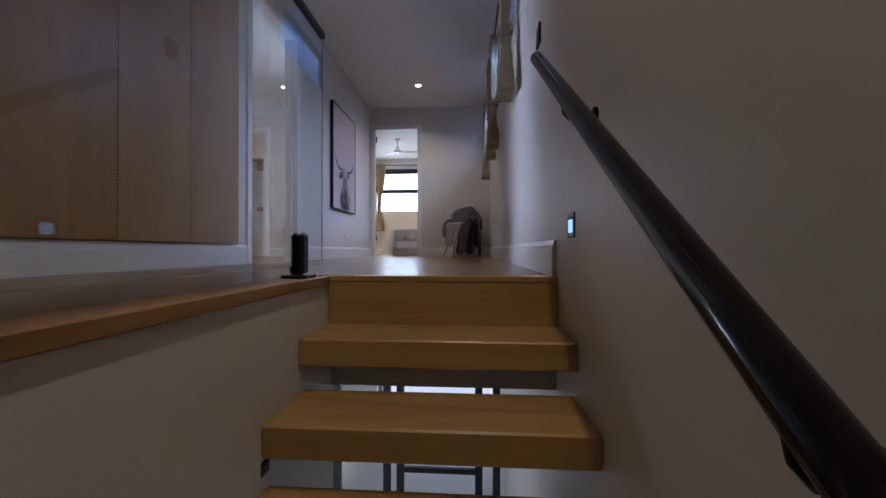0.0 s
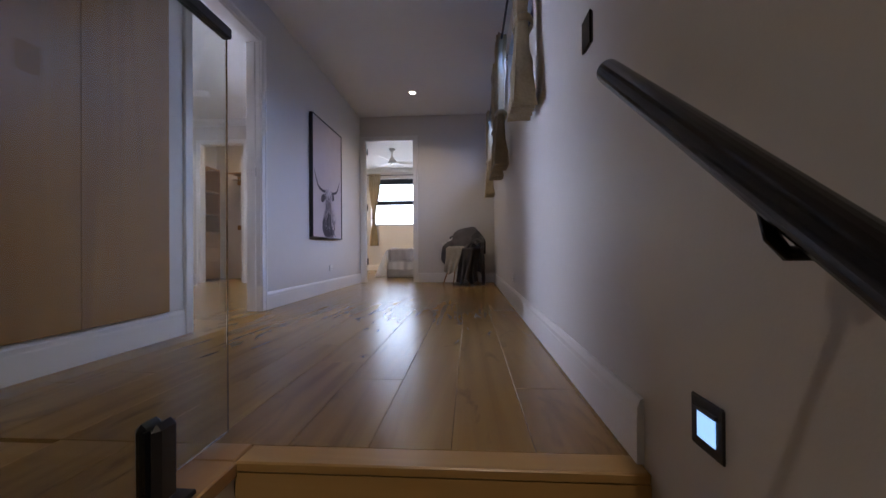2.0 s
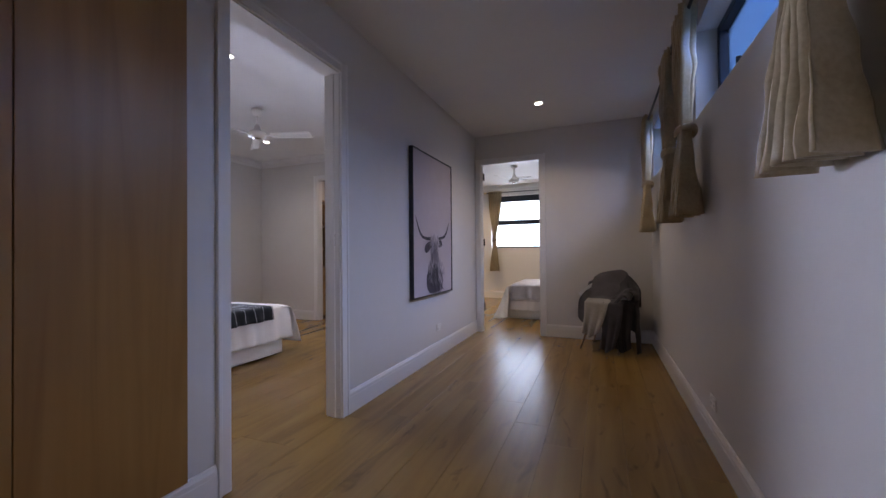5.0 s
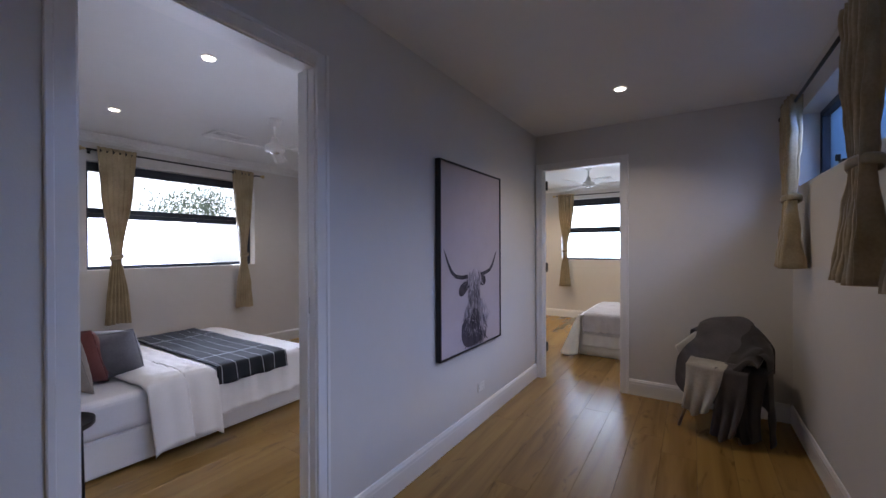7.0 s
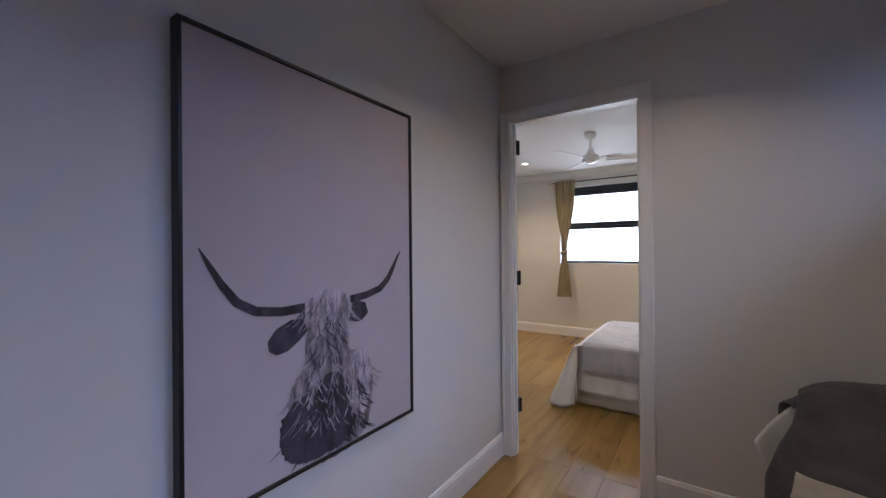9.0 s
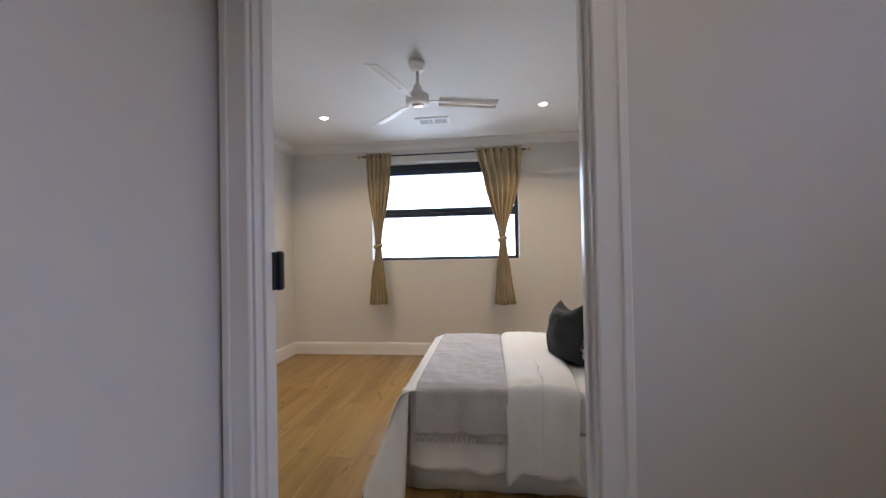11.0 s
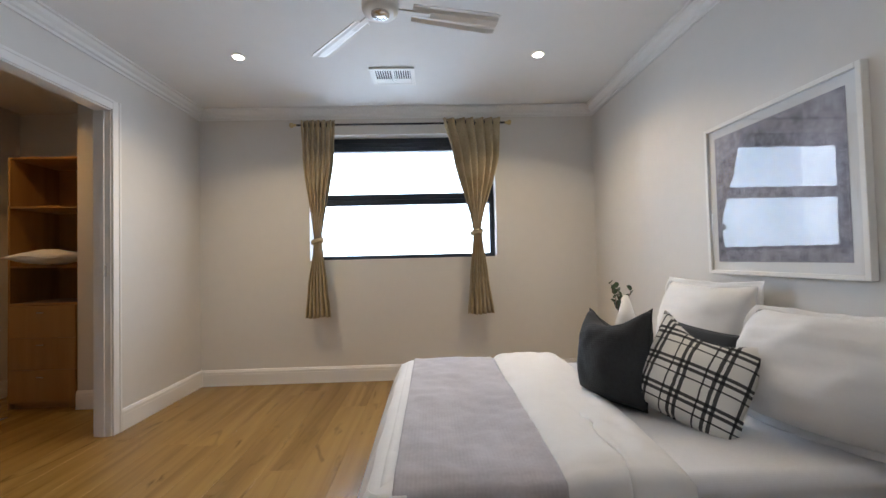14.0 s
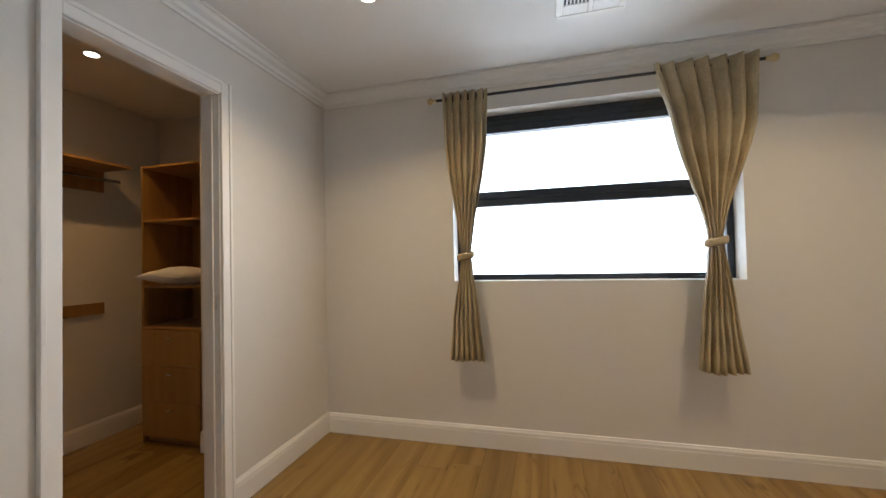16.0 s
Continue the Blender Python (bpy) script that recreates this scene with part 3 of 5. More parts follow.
# windows
def window(name, m, w, h, depth, rail, lower, upper, label, blind=0.0):
    """A dark aluminium window; local x across, y outwards, z up from the sill."""
    t = thing(name, m, label, "window")
    t["kind"] = "structure"
    f = 0.045
    y0, y1 = depth - 0.10, depth - 0.03
    for args in ((0, y0, 0, f, y1, h), (w - f, y0, 0, w, y1, h), (f, y0, 0, w - f, y1, f), (f, y0, h - f, w - f, y1, h)):
        part("frame", boxes((*args, 0.003)), "charcoal", t)
    if rail:
        part("transom", boxes((f, y0 - 0.006, rail - 0.045, w - f, y1, rail + 0.008, 0.004)), "charcoal", t)
        part("sash_rail", boxes((f, y0 - 0.014, rail + 0.010, w - f, y1 - 0.01, rail + 0.066, 0.004)), "charcoal", t)
        part("catch", boxes((w * 0.5 - 0.03, y0 - 0.03, rail + 0.03, w * 0.5 + 0.03, y0 - 0.014, rail + 0.045, 0.003), (w * 0.5 - 0.01, y0 - 0.045, rail + 0.038, w * 0.5 + 0.025, y0 - 0.03, rail + 0.05, 0.003)), "black", t)
        part("pane", boxes((f, y1 - 0.022, f, w - f, y1 - 0.016, rail - 0.045)), lower, t, shadow=False)
        part("pane", boxes((f, y1 - 0.032, rail + 0.066, w - f, y1 - 0.026, h - f)), upper, t, shadow=False)
    else:
        part("pane", boxes((f, y1 - 0.022, f, w - f, y1 - 0.016, h - f)), lower, t, shadow=False)
    if blind:
        part("sash_head", boxes((f, y0 - 0.012, h - blind, w - f, y1 - 0.005, h - blind + 0.05, 0.004), (f, y0 - 0.004, h - blind + 0.052, w - f, y1 - 0.005, h - f, 0.006)), "charcoal", t)
    part("sill", boxes((0.001, 0.002, -0.001, w - 0.001, y0, 0.006)), "trim", t)
    return t


window("window_1", (W2[0], R2F, W2[2]), W2[1] - W2[0], W2[3] - W2[2], 0.24, 0.615, "pane", "pane", "dark aluminium awning window with bright panes", 0.14)
window("window_2", (MX, MWY[0], MWZ[0], 0, 0, 90), MWY[1] - MWY[0], MWZ[1] - MWZ[0], 0.22, 0.63, "milky", "pane", "dark aluminium awning window with a milky lower pane and a tree outside", 0.10)
for k, (w0, w1) in enumerate((WA, WB)):
    t = window("window_%d" % (k + 3), (XR, w1, WZ[0], 0, 0, -90), w1 - w0, WZ[1] - WZ[0], 0.22, 0, "frosted", "frosted", "narrow dark aluminium highlight window with obscure glass tinted for blue skylight")
    part("winder", boxes(((w1 - w0) * 0.4, 0.06, 0.05, (w1 - w0) * 0.4 + 0.07, 0.11, 0.066, 0.004), ((w1 - w0) * 0.4 + 0.02, 0.04, 0.06, (w1 - w0) * 0.4 + 0.035, 0.065, 0.10, 0.004)), "black", t, "black window winder")

# ---- stair ----
tread = thing("stair_tread", (0, LY, -0.205), "thick oak stair tread between two walls", "stair tread", "open stair")
part("board", boxes((SX + 0.003, -0.318, -0.10, XR - 0.003, -0.024, 0, 0.006)), "tread", tread)
tread_low = thing("stair_tread", (0, LY - 0.565, -0.402), "thick oak stair tread of the open stair", "stair tread", "open stair")
part("board", boxes((SX + 0.003, 0, -0.10, XR - 0.003, 0.30, 0, 0.006)), "tread", tread_low)
for k in range(1, 11):
    copy_thing(tread_low, pose(0, LY - 0.565 - 0.255 * k, -0.402 - 0.2 * k))
structure("stair_riser", boxes((SX + 0.003, LY - 0.022, -0.206, XR - 0.003, LY + 0.02, -0.026)), "tread", "oak riser board under the upper floor's edge", "riser")
structure("stair_nosing", boxes((SX + 0.003, LY - 0.024, -0.025, XR - 0.003, LY + 0.06, 0.001, 0.004)), "tread", "oak nosing at the head of the stair", "nosing")
structure("floor_edge", boxes((SX - 0.115, BACK, -0.035, SX + 0.012, LY - 0.025, 0.004, 0.004), (SX - 0.115, LY - 0.025, -0.035, SX + 0.002, LY + 0.0595, 0.004, 0.004)), "edge", "oak capping board along the stair opening", "capping")
structure("floor_beam", boxes((SX, LY + 0.02, -0.485, XR, LY + 0.12, -0.025)), "wall", "white floor edge above the lower room", "beam")
structure("floor_underside", boxes((XL - 0.11, LY + 0.12, -0.40, XR, 7.1, -0.30)), "ceiling", "white ceiling of the lower room", "ceiling")
structure("floor_lower", boxes((-4.0, BACK, LOW - 0.1, XR + 0.22, 9.0, LOW)), "concrete", "pale tiled floor of the lower room", "floor")
structure("wall_lower_west", boxes((-2.6, LY, LOW, -2.5, 7.0, -0.40)), "wall", "white wall of the lower room", "wall")

rail = thing("handrail", (XR, 2.556, 0.915), "glossy black round handrail on wall brackets", "handrail")
S = 0.73
part("bar", tube(bmesh.new(), [(-0.090, 0.0, 0.0), (-0.090, -4.2, -4.2 * S)], 0.0265, 24), "gloss_black", rail)
for y in (-0.46, -1.27, -3.0):
    br = tube(bmesh.new(), [(-0.090, y, y * S - 0.026), (-0.090, y - 0.01, y * S - 0.06), (-0.078, y - 0.012, y * S - 0.076), (-0.004, y - 0.012, y * S - 0.076)], 0.0085, 10)
    turned(br, [(0.0, 0), (0.03, 0), (0.03, 0.006), (0.0, 0.007)], (0, 0, 0), 18)
    for v in list(br.verts)[-18 * 4:]:
        v.co = Vector((-0.001 - v.co.z, y - 0.012 + v.co.y, y * S - 0.076 + v.co.x))
    part("bracket", br, "gloss_black", rail)

bal = thing("glass_balustrade", (-0.572, 2.604, 0), "frameless clear glass balustrade with a black top rail", "balustrade")
part("panel", boxes((-0.006, -3.43, 0.05, 0.006, 0, 1.058, 0.001)), "glass", bal, "clear toughened glass panel")
part("top_rail", boxes((-0.016, -3.43, 1.056, 0.016, 0.004, 1.084, 0.003)), "black", bal, "slim black top rail")
for y in (-0.226, -1.45):
    sp = thing("spigot", (0, y, 0), "", "")
    sp.parent = bal
    part("base_plate", boxes((-0.05, -0.05, 0.004, 0.05, 0.05, 0.016, 0.003)), "black", sp)
    part("post", boxes((-0.030, -0.030, 0.016, -0.0062, 0.030, 0.178, 0.012), (0.0062, -0.030, 0.016, 0.030, 0.030, 0.178, 0.012), (-0.0061, -0.030, 0.016, 0.0061, -0.004, 0.166), (-0.0061, 0.004, 0.016, 0.0061, 0.030, 0.166)), "black", sp)
    for c in (-0.036, 0.036):
        part("bolt", turned(bmesh.new(), [(0.0, 0.016), (0.007, 0.016), (0.007, 0.02), (0.0, 0.021)], (c, -0.036, 0), 8), "chrome", sp)


def step_light(m, label, lens="cool_led", k=1.0):
    t = thing("step_light", m, label, "step light", "stair lights")
    part("plate", boxes((-0.046 * k, -0.005, -0.046 * k, 0.046 * k, 0, 0.046 * k, 0.003)), "black", t)
    part("lens", boxes((-0.024 * k, -0.0065, -0.026 * k, 0.026 * k, -0.0045, 0.020 * k)), lens, t)
    part("hood", boxes((-0.030 * k, -0.011, 0.022 * k, 0.032 * k, -0.004, 0.029 * k, 0.001)), "black", t)


step_light((XR, 2.351, 0.202, 0, 0, -90), "black recessed stair light with a cool white lens, lit")
step_light((SX, 2.042, -0.538, 0, 0, 90), "small black recessed stair light, unlit", "black", 0.48)

plate = thing("wall_controller", (XR, 2.985, 1.244, 0, 0, -90), "black glass wall control panel", "switch")
part("face", boxes((-0.046, -0.012, -0.056, 0.046, -0.004, 0.056, 0.004)), "gloss_black", plate)
part("back", boxes((-0.041, -0.004, -0.05, 0.041, 0, 0.05)), "black", plate)


def outlet(m):
    t = thing("power_outlet", m, "white double power outlet above the skirting", "power outlet", "power outlets")
    part("plate", boxes((-0.057, -0.009, -0.035, 0.057, 0, 0.035, 0.003)), "white_metal", t)
    for c in (-0.03, 0.03):
        part("rocker", boxes((c - 0.008, -0.012, 0.012, c + 0.008, -0.008, 0.026, 0.001)), "white_metal", t)
        part("socket", boxes((c - 0.009, -0.0095, -0.016, c - 0.006, -0.0088, -0.006), (c + 0.006, -0.0095, -0.016, c + 0.009, -0.0088, -0.006), (c - 0.001, -0.0095, -0.024, c + 0.001, -0.0088, -0.016)), "black", t)


outlet((XL, 6.55, 0.305, 0, 0, 90))
outlet((XR, 5.27, 0.26, 0, 0, -90))

# oak cupboard doors along the west wall, above a white plinth
cup = thing("cupboard", (XL, 0, 0), "tall oak veneer cupboard doors over a white plinth", "cupboard")
part("carcass", boxes((0.001, -0.8, 0.16, 0.012, 3.79, CEIL - 0.002)), "veneer", cup)
for k in range(9):
    y1 = 3.80 - 0.516 * k
    part("door", boxes((0.013, y1 - 0.513, 0.163, 0.034, y1, CEIL - 0.004, 0.0015)), "veneer", cup)

# the lower room's glazed door
gd = thing("glazed_door", (0, 4.6, LOW), "black framed glass sliding door of the lower room", "door")
for x in (-0.708, -0.577, 0.178, 0.346, -1.2):
    part("stile", boxes((x - 0.035, 0, 0, x + 0.035, 0.06, 2.4, 0.004)), "black", gd)
part("header", boxes((-1.235, 0, 2.4, 0.381, 0.06, 2.46, 0.004)), "black", gd)
part("mid_rail", boxes((-0.542, 0.005, 0.92, 0.143, 0.05, 0.97, 0.004)), "black", gd)
part("pane", boxes((-1.2, 0.027, 0.02, 0.346, 0.033, 2.4)), "pane", gd, shadow=False)
structure("wall_lower_north", boxes((-2.6, 6.88, LOW, -1.36, 7.0, -0.40), (-1.36, 6.88, LOW + 2.47, XR, 7.0, -0.40)), "wall", "white wall round the lower room's glazed door", "wall")


# ---- things: lamps and fixtures ----
def downlight(x, y, power, colour=WARM, label="round white recessed downlight, switched on"):
    t = thing("downlight", (x, y, CEIL), label, "downlight", "recessed downlights")
    part("rim", turned(bmesh.new(), [(0.036, -0.001), (0.05, -0.001), (0.05, -0.005), (0.044, -0.009), (0.036, -0.008)], (0, 0, 0), 24), "white_metal", t)
    part("lens", turned(bmesh.new(), [(0.0, -0.006), (0.037, -0.006), (0.037, -0.0085), (0.0, -0.0095)], (0, 0, 0), 24), "downlight", t)
    d = bpy.data.lights.new("downlight_beam", "AREA")
    d.shape, d.size, d.energy, d.color, d.spread = "DISK", 0.07, power, colour, radians(130)
    o = new("downlight_beam", d)
    o.matrix_world = pose(x, y, CEIL - 0.012)
    return t


downlight(-0.72, 6.985, 5.4, (1.0, 0.81, 0.57))
# next two are unseen, added above stair and gallery to brighten the walls
downlight(0.12, 1.25, 7.0)
downlight(-1.15, 0.6, 0.6)
for x in (-2.76, -0.525):
    downlight(x, 10.86, 11.5, (1.0, 0.75, 0.44))
    downlight(x, 8.95, 2.8)
for x, y in ((-2.905, 4.95), (-4.6, 4.96), (-4.56, 6.89), (-2.88, 6.9)):
    downlight(x, y, 2.4)
downlight(-4.657, 10.855, 5.0, (1.0, 0.56, 0.20))
downlight(-3.9, 8.4, 3.0, (1.0, 0.72, 0.40))


def ceiling_fan(x, y, turn):
    t = thing("ceiling_fan", (x, y, CEIL, 0, 0, turn), "white three-blade ceiling fan on a short rod", "ceiling fan", "ceiling fans")
    part("canopy", turned(bmesh.new(), [(0.0, -0.002), (0.062, -0.002), (0.062, -0.03), (0.045, -0.062), (0.018, -0.07), (0.0, -0.07)]), "white_metal", t)
    part("rod", tube(bmesh.new(), [(0, 0, -0.06), (0, 0, -0.2)], 0.0125, 14), "white_metal", t)
    part("motor", turned(bmesh.new(), [(0.0, -0.17), (0.024, -0.172), (0.034, -0.20), (0.042, -0.232), (0.075, -0.245), (0.088, -0.255), (0.09, -0.300), (0.084, -0.314), (0.06, -0.320), (0.0, -0.322)]), "white_metal", t)
    part("cap", turned(bmesh.new(), [(0.0, -0.318), (0.045, -0.321), (0.043, -0.329), (0.0, -0.332)]), "chrome", t, "small metal badge plate")
    for k in range(3):
        a = 2 * math.pi * k / 3
        q = Matrix.Rotation(a, 4, "Z")
        bm = bmesh.new()
        n = 12
        rows = []
        for i in range(n + 1):
            s = 0.16 + 0.455 * i / n
            w = 0.048 + 0.016 * i / n
            if i == n:
                w *= 0.86
            top = []
            for c, h in ((-1, 0.0), (-0.62, 0.006), (-0.3, 0.001), (0.3, 0.001), (0.62, 0.006), (1, 0.0)):
                top.append(bm.verts.new(q @ Vector((s, c * w, -0.292 + h - 0.26 * c * w))))
            rows.append(top)
        for r0, r1 in zip(rows, rows[1:]):
            for j in range(5):
                bm.faces.new((r0[j], r0[j + 1], r1[j + 1], r1[j]))
        blade = part("blade", bm, "white_metal", t, thick=0.005)
        arm = boxes((0.07, -0.016, -0.296, 0.25, 0.016, -0.288, 0.002))
        bmesh.ops.transform(arm, matrix=q, verts=arm.verts)
        part("arm", arm, "white_metal", blade)
    return t


ceiling_fan(-1.59, 9.88, 13)
ceiling_fan(-3.67, 5.93, 20)


def ceiling_vent(m):
    t = thing("ceiling_vent", m, "white louvred ceiling air vent in two panels", "air vent", "ceiling vents")
    w, d = 0.18, 0.148
    part("backing", boxes((-w + 0.02, -d + 0.02, -0.004, w - 0.02, d - 0.02, -0.001)), "black", t)
    for a in ((-w, -d, -0.014, w, -d + 0.034, -0.001), (-w, d - 0.034, -0.014, w, d, -0.001), (-w, -d + 0.034, -0.014, -w + 0.034, d - 0.034, -0.001), (w - 0.034, -d + 0.034, -0.014, w, d - 0.034, -0.001),
              (-0.012, -d + 0.034, -0.013, 0.012, d - 0.034, -0.001)):
        part("frame", boxes((*a, 0.003)), "white_metal", t)
    for s in (-1, 1):
        for k in range(7):
            x = s * (0.012 + 0.019 * (k + 0.7))
            bm = boxes((x - 0.0065, -d + 0.036, -0.012, x + 0.0015, 0.03, -0.0105))
            box(bm, x - 0.001, -d + 0.036, -0.012, x + 0.001, 0.03, -0.003)
            part("slat", bm, "white_metal", t)
        part("blank", boxes((s * 0.08 - 0.066, 0.032, -0.011, s * 0.08 + 0.066, d - 0.036, -0.005)), "white_metal", t)
    return t


ceiling_vent((-1.65, 11.19, CEIL))
ceiling_vent((-4.60, 5.95, CEIL, 0, 0, 90))


# ---- curtains ----
def curtain(name, m, stations, folds, label, seed, group, rows=44, tie=None, depth=1.0):
    """A gathered curtain. stations: (height, left, right, fold depth, forward) from the rod to the hem; local x along the rod, y towards the room is negative."""
    t = thing(name, m, label, "curtain", group)
    rnd = random.Random(seed)
    ph = [rnd.uniform(-0.5, 0.5) for _ in range(folds + 1)]
    zs = [s[0] for s in stations]

    def at(z):
        for a, b in zip(stations, stations[1:]):
            if b[0] <= z <= a[0]:
                k = (a[0] - z) / (a[0] - b[0])
                k = k * k * (3 - 2 * k) * 0.5 + k * 0.5
                return [a[i] + (b[i] - a[i]) * k for i in range(1, 5)]
        return stations[-1][1:]

    def place(u, v):
        z = zs[0] + (zs[-1] - zs[0]) * v
        x0, x1, amp, fwd = at(z)
        c = u * folds
        i = int(min(c, folds - 1))
        j = ph[i] + (ph[i + 1] - ph[i]) * (c - i)
        wave = math.cos(2 * math.pi * c + j) + 0.35 * math.sin(4 * math.pi * c + 2.2 * j + 2.5 * v)
        x = x0 + (x1 - x0) * u + 0.25 * (x1 - x0) / folds * math.sin(2 * math.pi * c + j + 0.8)
        bow = math.sin(math.pi * u) * fwd
        w = wobble((u * 3, v * 4, seed), 0.010)
        return Vector((x, -(amp * wave + bow) * depth + w, z + 0.006 * math.sin(7 * u + seed) * v))

    part("cloth", grid_sheet(bmesh.new(), folds * 12, rows, place), "curtain", t, thick=0.003)
    if tie:
        z, x0, x1, ty = tie
        bm = bmesh.new()
        cx, rx = (x0 + x1) / 2, (x1 - x0) / 2
        rings = [[bm.verts.new(Vector((cx + (rx + e) * math.cos(a), ty + (rx * 0.75 + e) * math.sin(a), z + h + 0.012 * math.cos(a)))) for a in [2 * math.pi * k / 20 for k in range(20)]] for e, h in ((0, -0.022), (0.006, -0.01), (0.006, 0.012), (0, 0.024))]
        for a, b in zip(rings, rings[1:]):
            for k in range(20):
                f = bm.faces.new((a[k], a[(k + 1) % 20], b[(k + 1) % 20], b[k]))
                f.smooth = True
        part("tie_back", bm, "curtain", t, "gathered tie-back of the same cloth", thick=0.003)
    n = folds
    for k in range(n):
        x = stations[0][1] + (stations[0][2] - stations[0][1]) * (k + 0.5) / n
        part("eyelet", turned(bmesh.new(), [(0.013, -0.002), (0.021, -0.002), (0.025, 0.002), (0.017, 0.002)], (0, 0, 0), 14), "black", t).matrix_local = pose(x, -0.004, stations[0][0] - 0.04, 90, 0, 0) @ Matrix.Rotation(radians(60 if k % 2 else -60), 4, "Y")
    return t


def curtain_rod(m, length, label, finial="brass", reach=0.108):
    t = thing("curtain_rod", m, label, "curtain rod", "curtain rods")
    part("bar", tube(bmesh.new(), [(0, 0, 0), (length, 0, 0)], 0.010, 12), "black", t)
    for x, s in ((0, -1), (length, 1)):
        f = turned(bmesh.new(), [(0.0, 0), (0.011, 0), (0.011, 0.012), (0.017, 0.016), (0.009, 0.024), (0.022, 0.034), (0.026, 0.048), (0.019, 0.064), (0.0, 0.070)], (0, 0, 0), 16)
        part("finial", f, finial, t).matrix_local = pose(x, 0, 0, 0, 90 * s, 0)
    for x in (0.05, length - 0.05):
        part("bracket", boxes((x - 0.006, 0.0, -0.007, x + 0.006, reach - 0.008, 0.007, 0.002), (x - 0.014, reach - 0.010, -0.03, x + 0.014, reach, 0.03, 0.002)), "black", t)
    return t


# bedroom window: rod 11.79
curtain_rod((-2.66, 11.79, 2.54), 2.05, "black curtain rod with pale brass finials above the bedroom window")
curtain("curtain", (0, 11.78, 0), [(2.575, -2.615, -2.285, 0.028, 0.0), (2.2, -2.60, -2.30, 0.026, 0.01), (1.42, -2.497, -2.425, 0.018, 0.03), (1.36, -2.50, -2.42, 0.018, 0.03), (0.95, -2.565, -2.375, 0.025, 0.02), (0.66, -2.59, -2.345, 0.03, 0.015)], 6,
        "champagne satin curtain tied in beside the bedroom window", 3, "bedroom curtains", tie=(1.395, -2.515, -2.405, -0.03))
curtain("curtain", (0, 11.78, 0), [(2.578, -1.235, -0.685, 0.042, 0.0), (2.2, -1.14, -0.70, 0.038, 0.01), (1.48, -0.955, -0.88, 0.018, 0.03), (1.42, -0.955, -0.87, 0.018, 0.03), (1.0, -1.0, -0.82, 0.028, 0.02), (0.655, -1.03, -0.775, 0.034, 0.015)], 6,
        "champagne satin curtain tied in, its eyelets on a black rod", 8, "bedroom curtains", tie=(1.45, -0.975, -0.86, -0.03))
# main bedroom window
curtain_rod((MX + 0.11, 5.02, 2.535, 0, 0, 90), 1.95, "black curtain rod above the main bedroom window")
for y0, y1, s in ((5.10, 5.44, 4), (6.56, 6.86, 5)):
    c = (y0 + y1) / 2
    curtain("curtain", (MX + 0.11, 0, 0, 0, 0, 90), [(2.575, y0, y1, 0.028, 0), (2.1, y0 + 0.03, y1 - 0.03, 0.026, 0.01), (1.42, c - 0.05, c + 0.045, 0.018, 0.03), (1.34, c - 0.05, c + 0.045, 0.018, 0.03), (0.95, c - 0.09, c + 0.10, 0.025, 0.02), (0.64, c - 0.11, c + 0.12, 0.03, 0.015)], 6,
            "champagne curtain tied in beside the main bedroom window", s, "main bedroom curtains", tie=(1.38, c - 0.06, c + 0.055, -0.03))
# corridor windows
RODX = XR - 0.09
for y0, y1 in ((3.72, 5.70), (5.76, 7.72)):
    curtain_rod((RODX, y1, 2.50, 0, 0, -90), y1 - y0, "black curtain rod over a corridor highlight window", "black", XR - RODX)
for y, s in ((3.92, 11), (5.42, 12), (5.98, 13), (7.42, 14)):
    curtain("curtain", (RODX, y, 0, 0, 0, -90), [(2.545, -0.15, 0.15, 0.040, 0.0), (2.2, -0.13, 0.13, 0.040, 0.0), (1.85, -0.065, 0.065, 0.030, 0.0), (1.79, -0.063, 0.063, 0.030, 0.0), (1.55, -0.115, 0.115, 0.045, 0.0), (1.315, -0.165, 0.165, 0.062, 0.0)], 5,
            "short champagne satin curtain tied in beside a highlight window", s, "corridor curtains", rows=34, tie=(1.82, -0.072, 0.072, 0.0))


# ---- pictures ----
art = thing("framed_canvas", (XL, 6.37, 0.675), "tall black-framed mauve canvas with a dark curved shape", "picture")
AW2, AH, AD = 0.497, 1.42, 0.045
for a in ((0.002, -AW2, 0, AD, -AW2 + 0.012, AH), (0.002, AW2 - 0.012, 0, AD, AW2, AH), (0.002, -AW2 + 0.012, 0, AD, AW2 - 0.012, 0.012), (0.002, -AW2 + 0.012, AH - 0.012, AD, AW2 - 0.012, AH)):
    part("frame", boxes((*a, 0.0015)), "black", art)
part("canvas", boxes((0.002, -AW2 + 0.014, 0.014, AD - 0.008, AW2 - 0.014, AH - 0.014)), "canvas", art)


def patch(outline, x):
    """A thin flat shape on the canvas; outline in (y, z)."""
    bm = bmesh.new()
    f = bm.faces.new([bm.verts.new((x, y, z)) for y, z in outline])
    r = bmesh.ops.extrude_face_region(bm, geom=[f])
    for v in [g for g in r["geom"] if isinstance(g, bmesh.types.BMVert)]:
        v.co.x += 0.0006
    return bm


def oval(cy, cz, ry, rz, n=40, rough=0.0, seed=0, pw=1.0):
    out = []
    for k in range(n):
        a = 2 * math.pi * k / n
        s = 1 + rough * (noise.noise(Vector((math.cos(a) * 6 + seed, math.sin(a) * 6, seed))) + 0.6 * math.sin(k * 2.7 + seed))
        out.append((cy + ry * s * math.copysign(abs(math.cos(a)) ** pw, math.cos(a)), cz + rz * s * math.copysign(abs(math.sin(a)) ** pw, math.sin(a))))
    return out


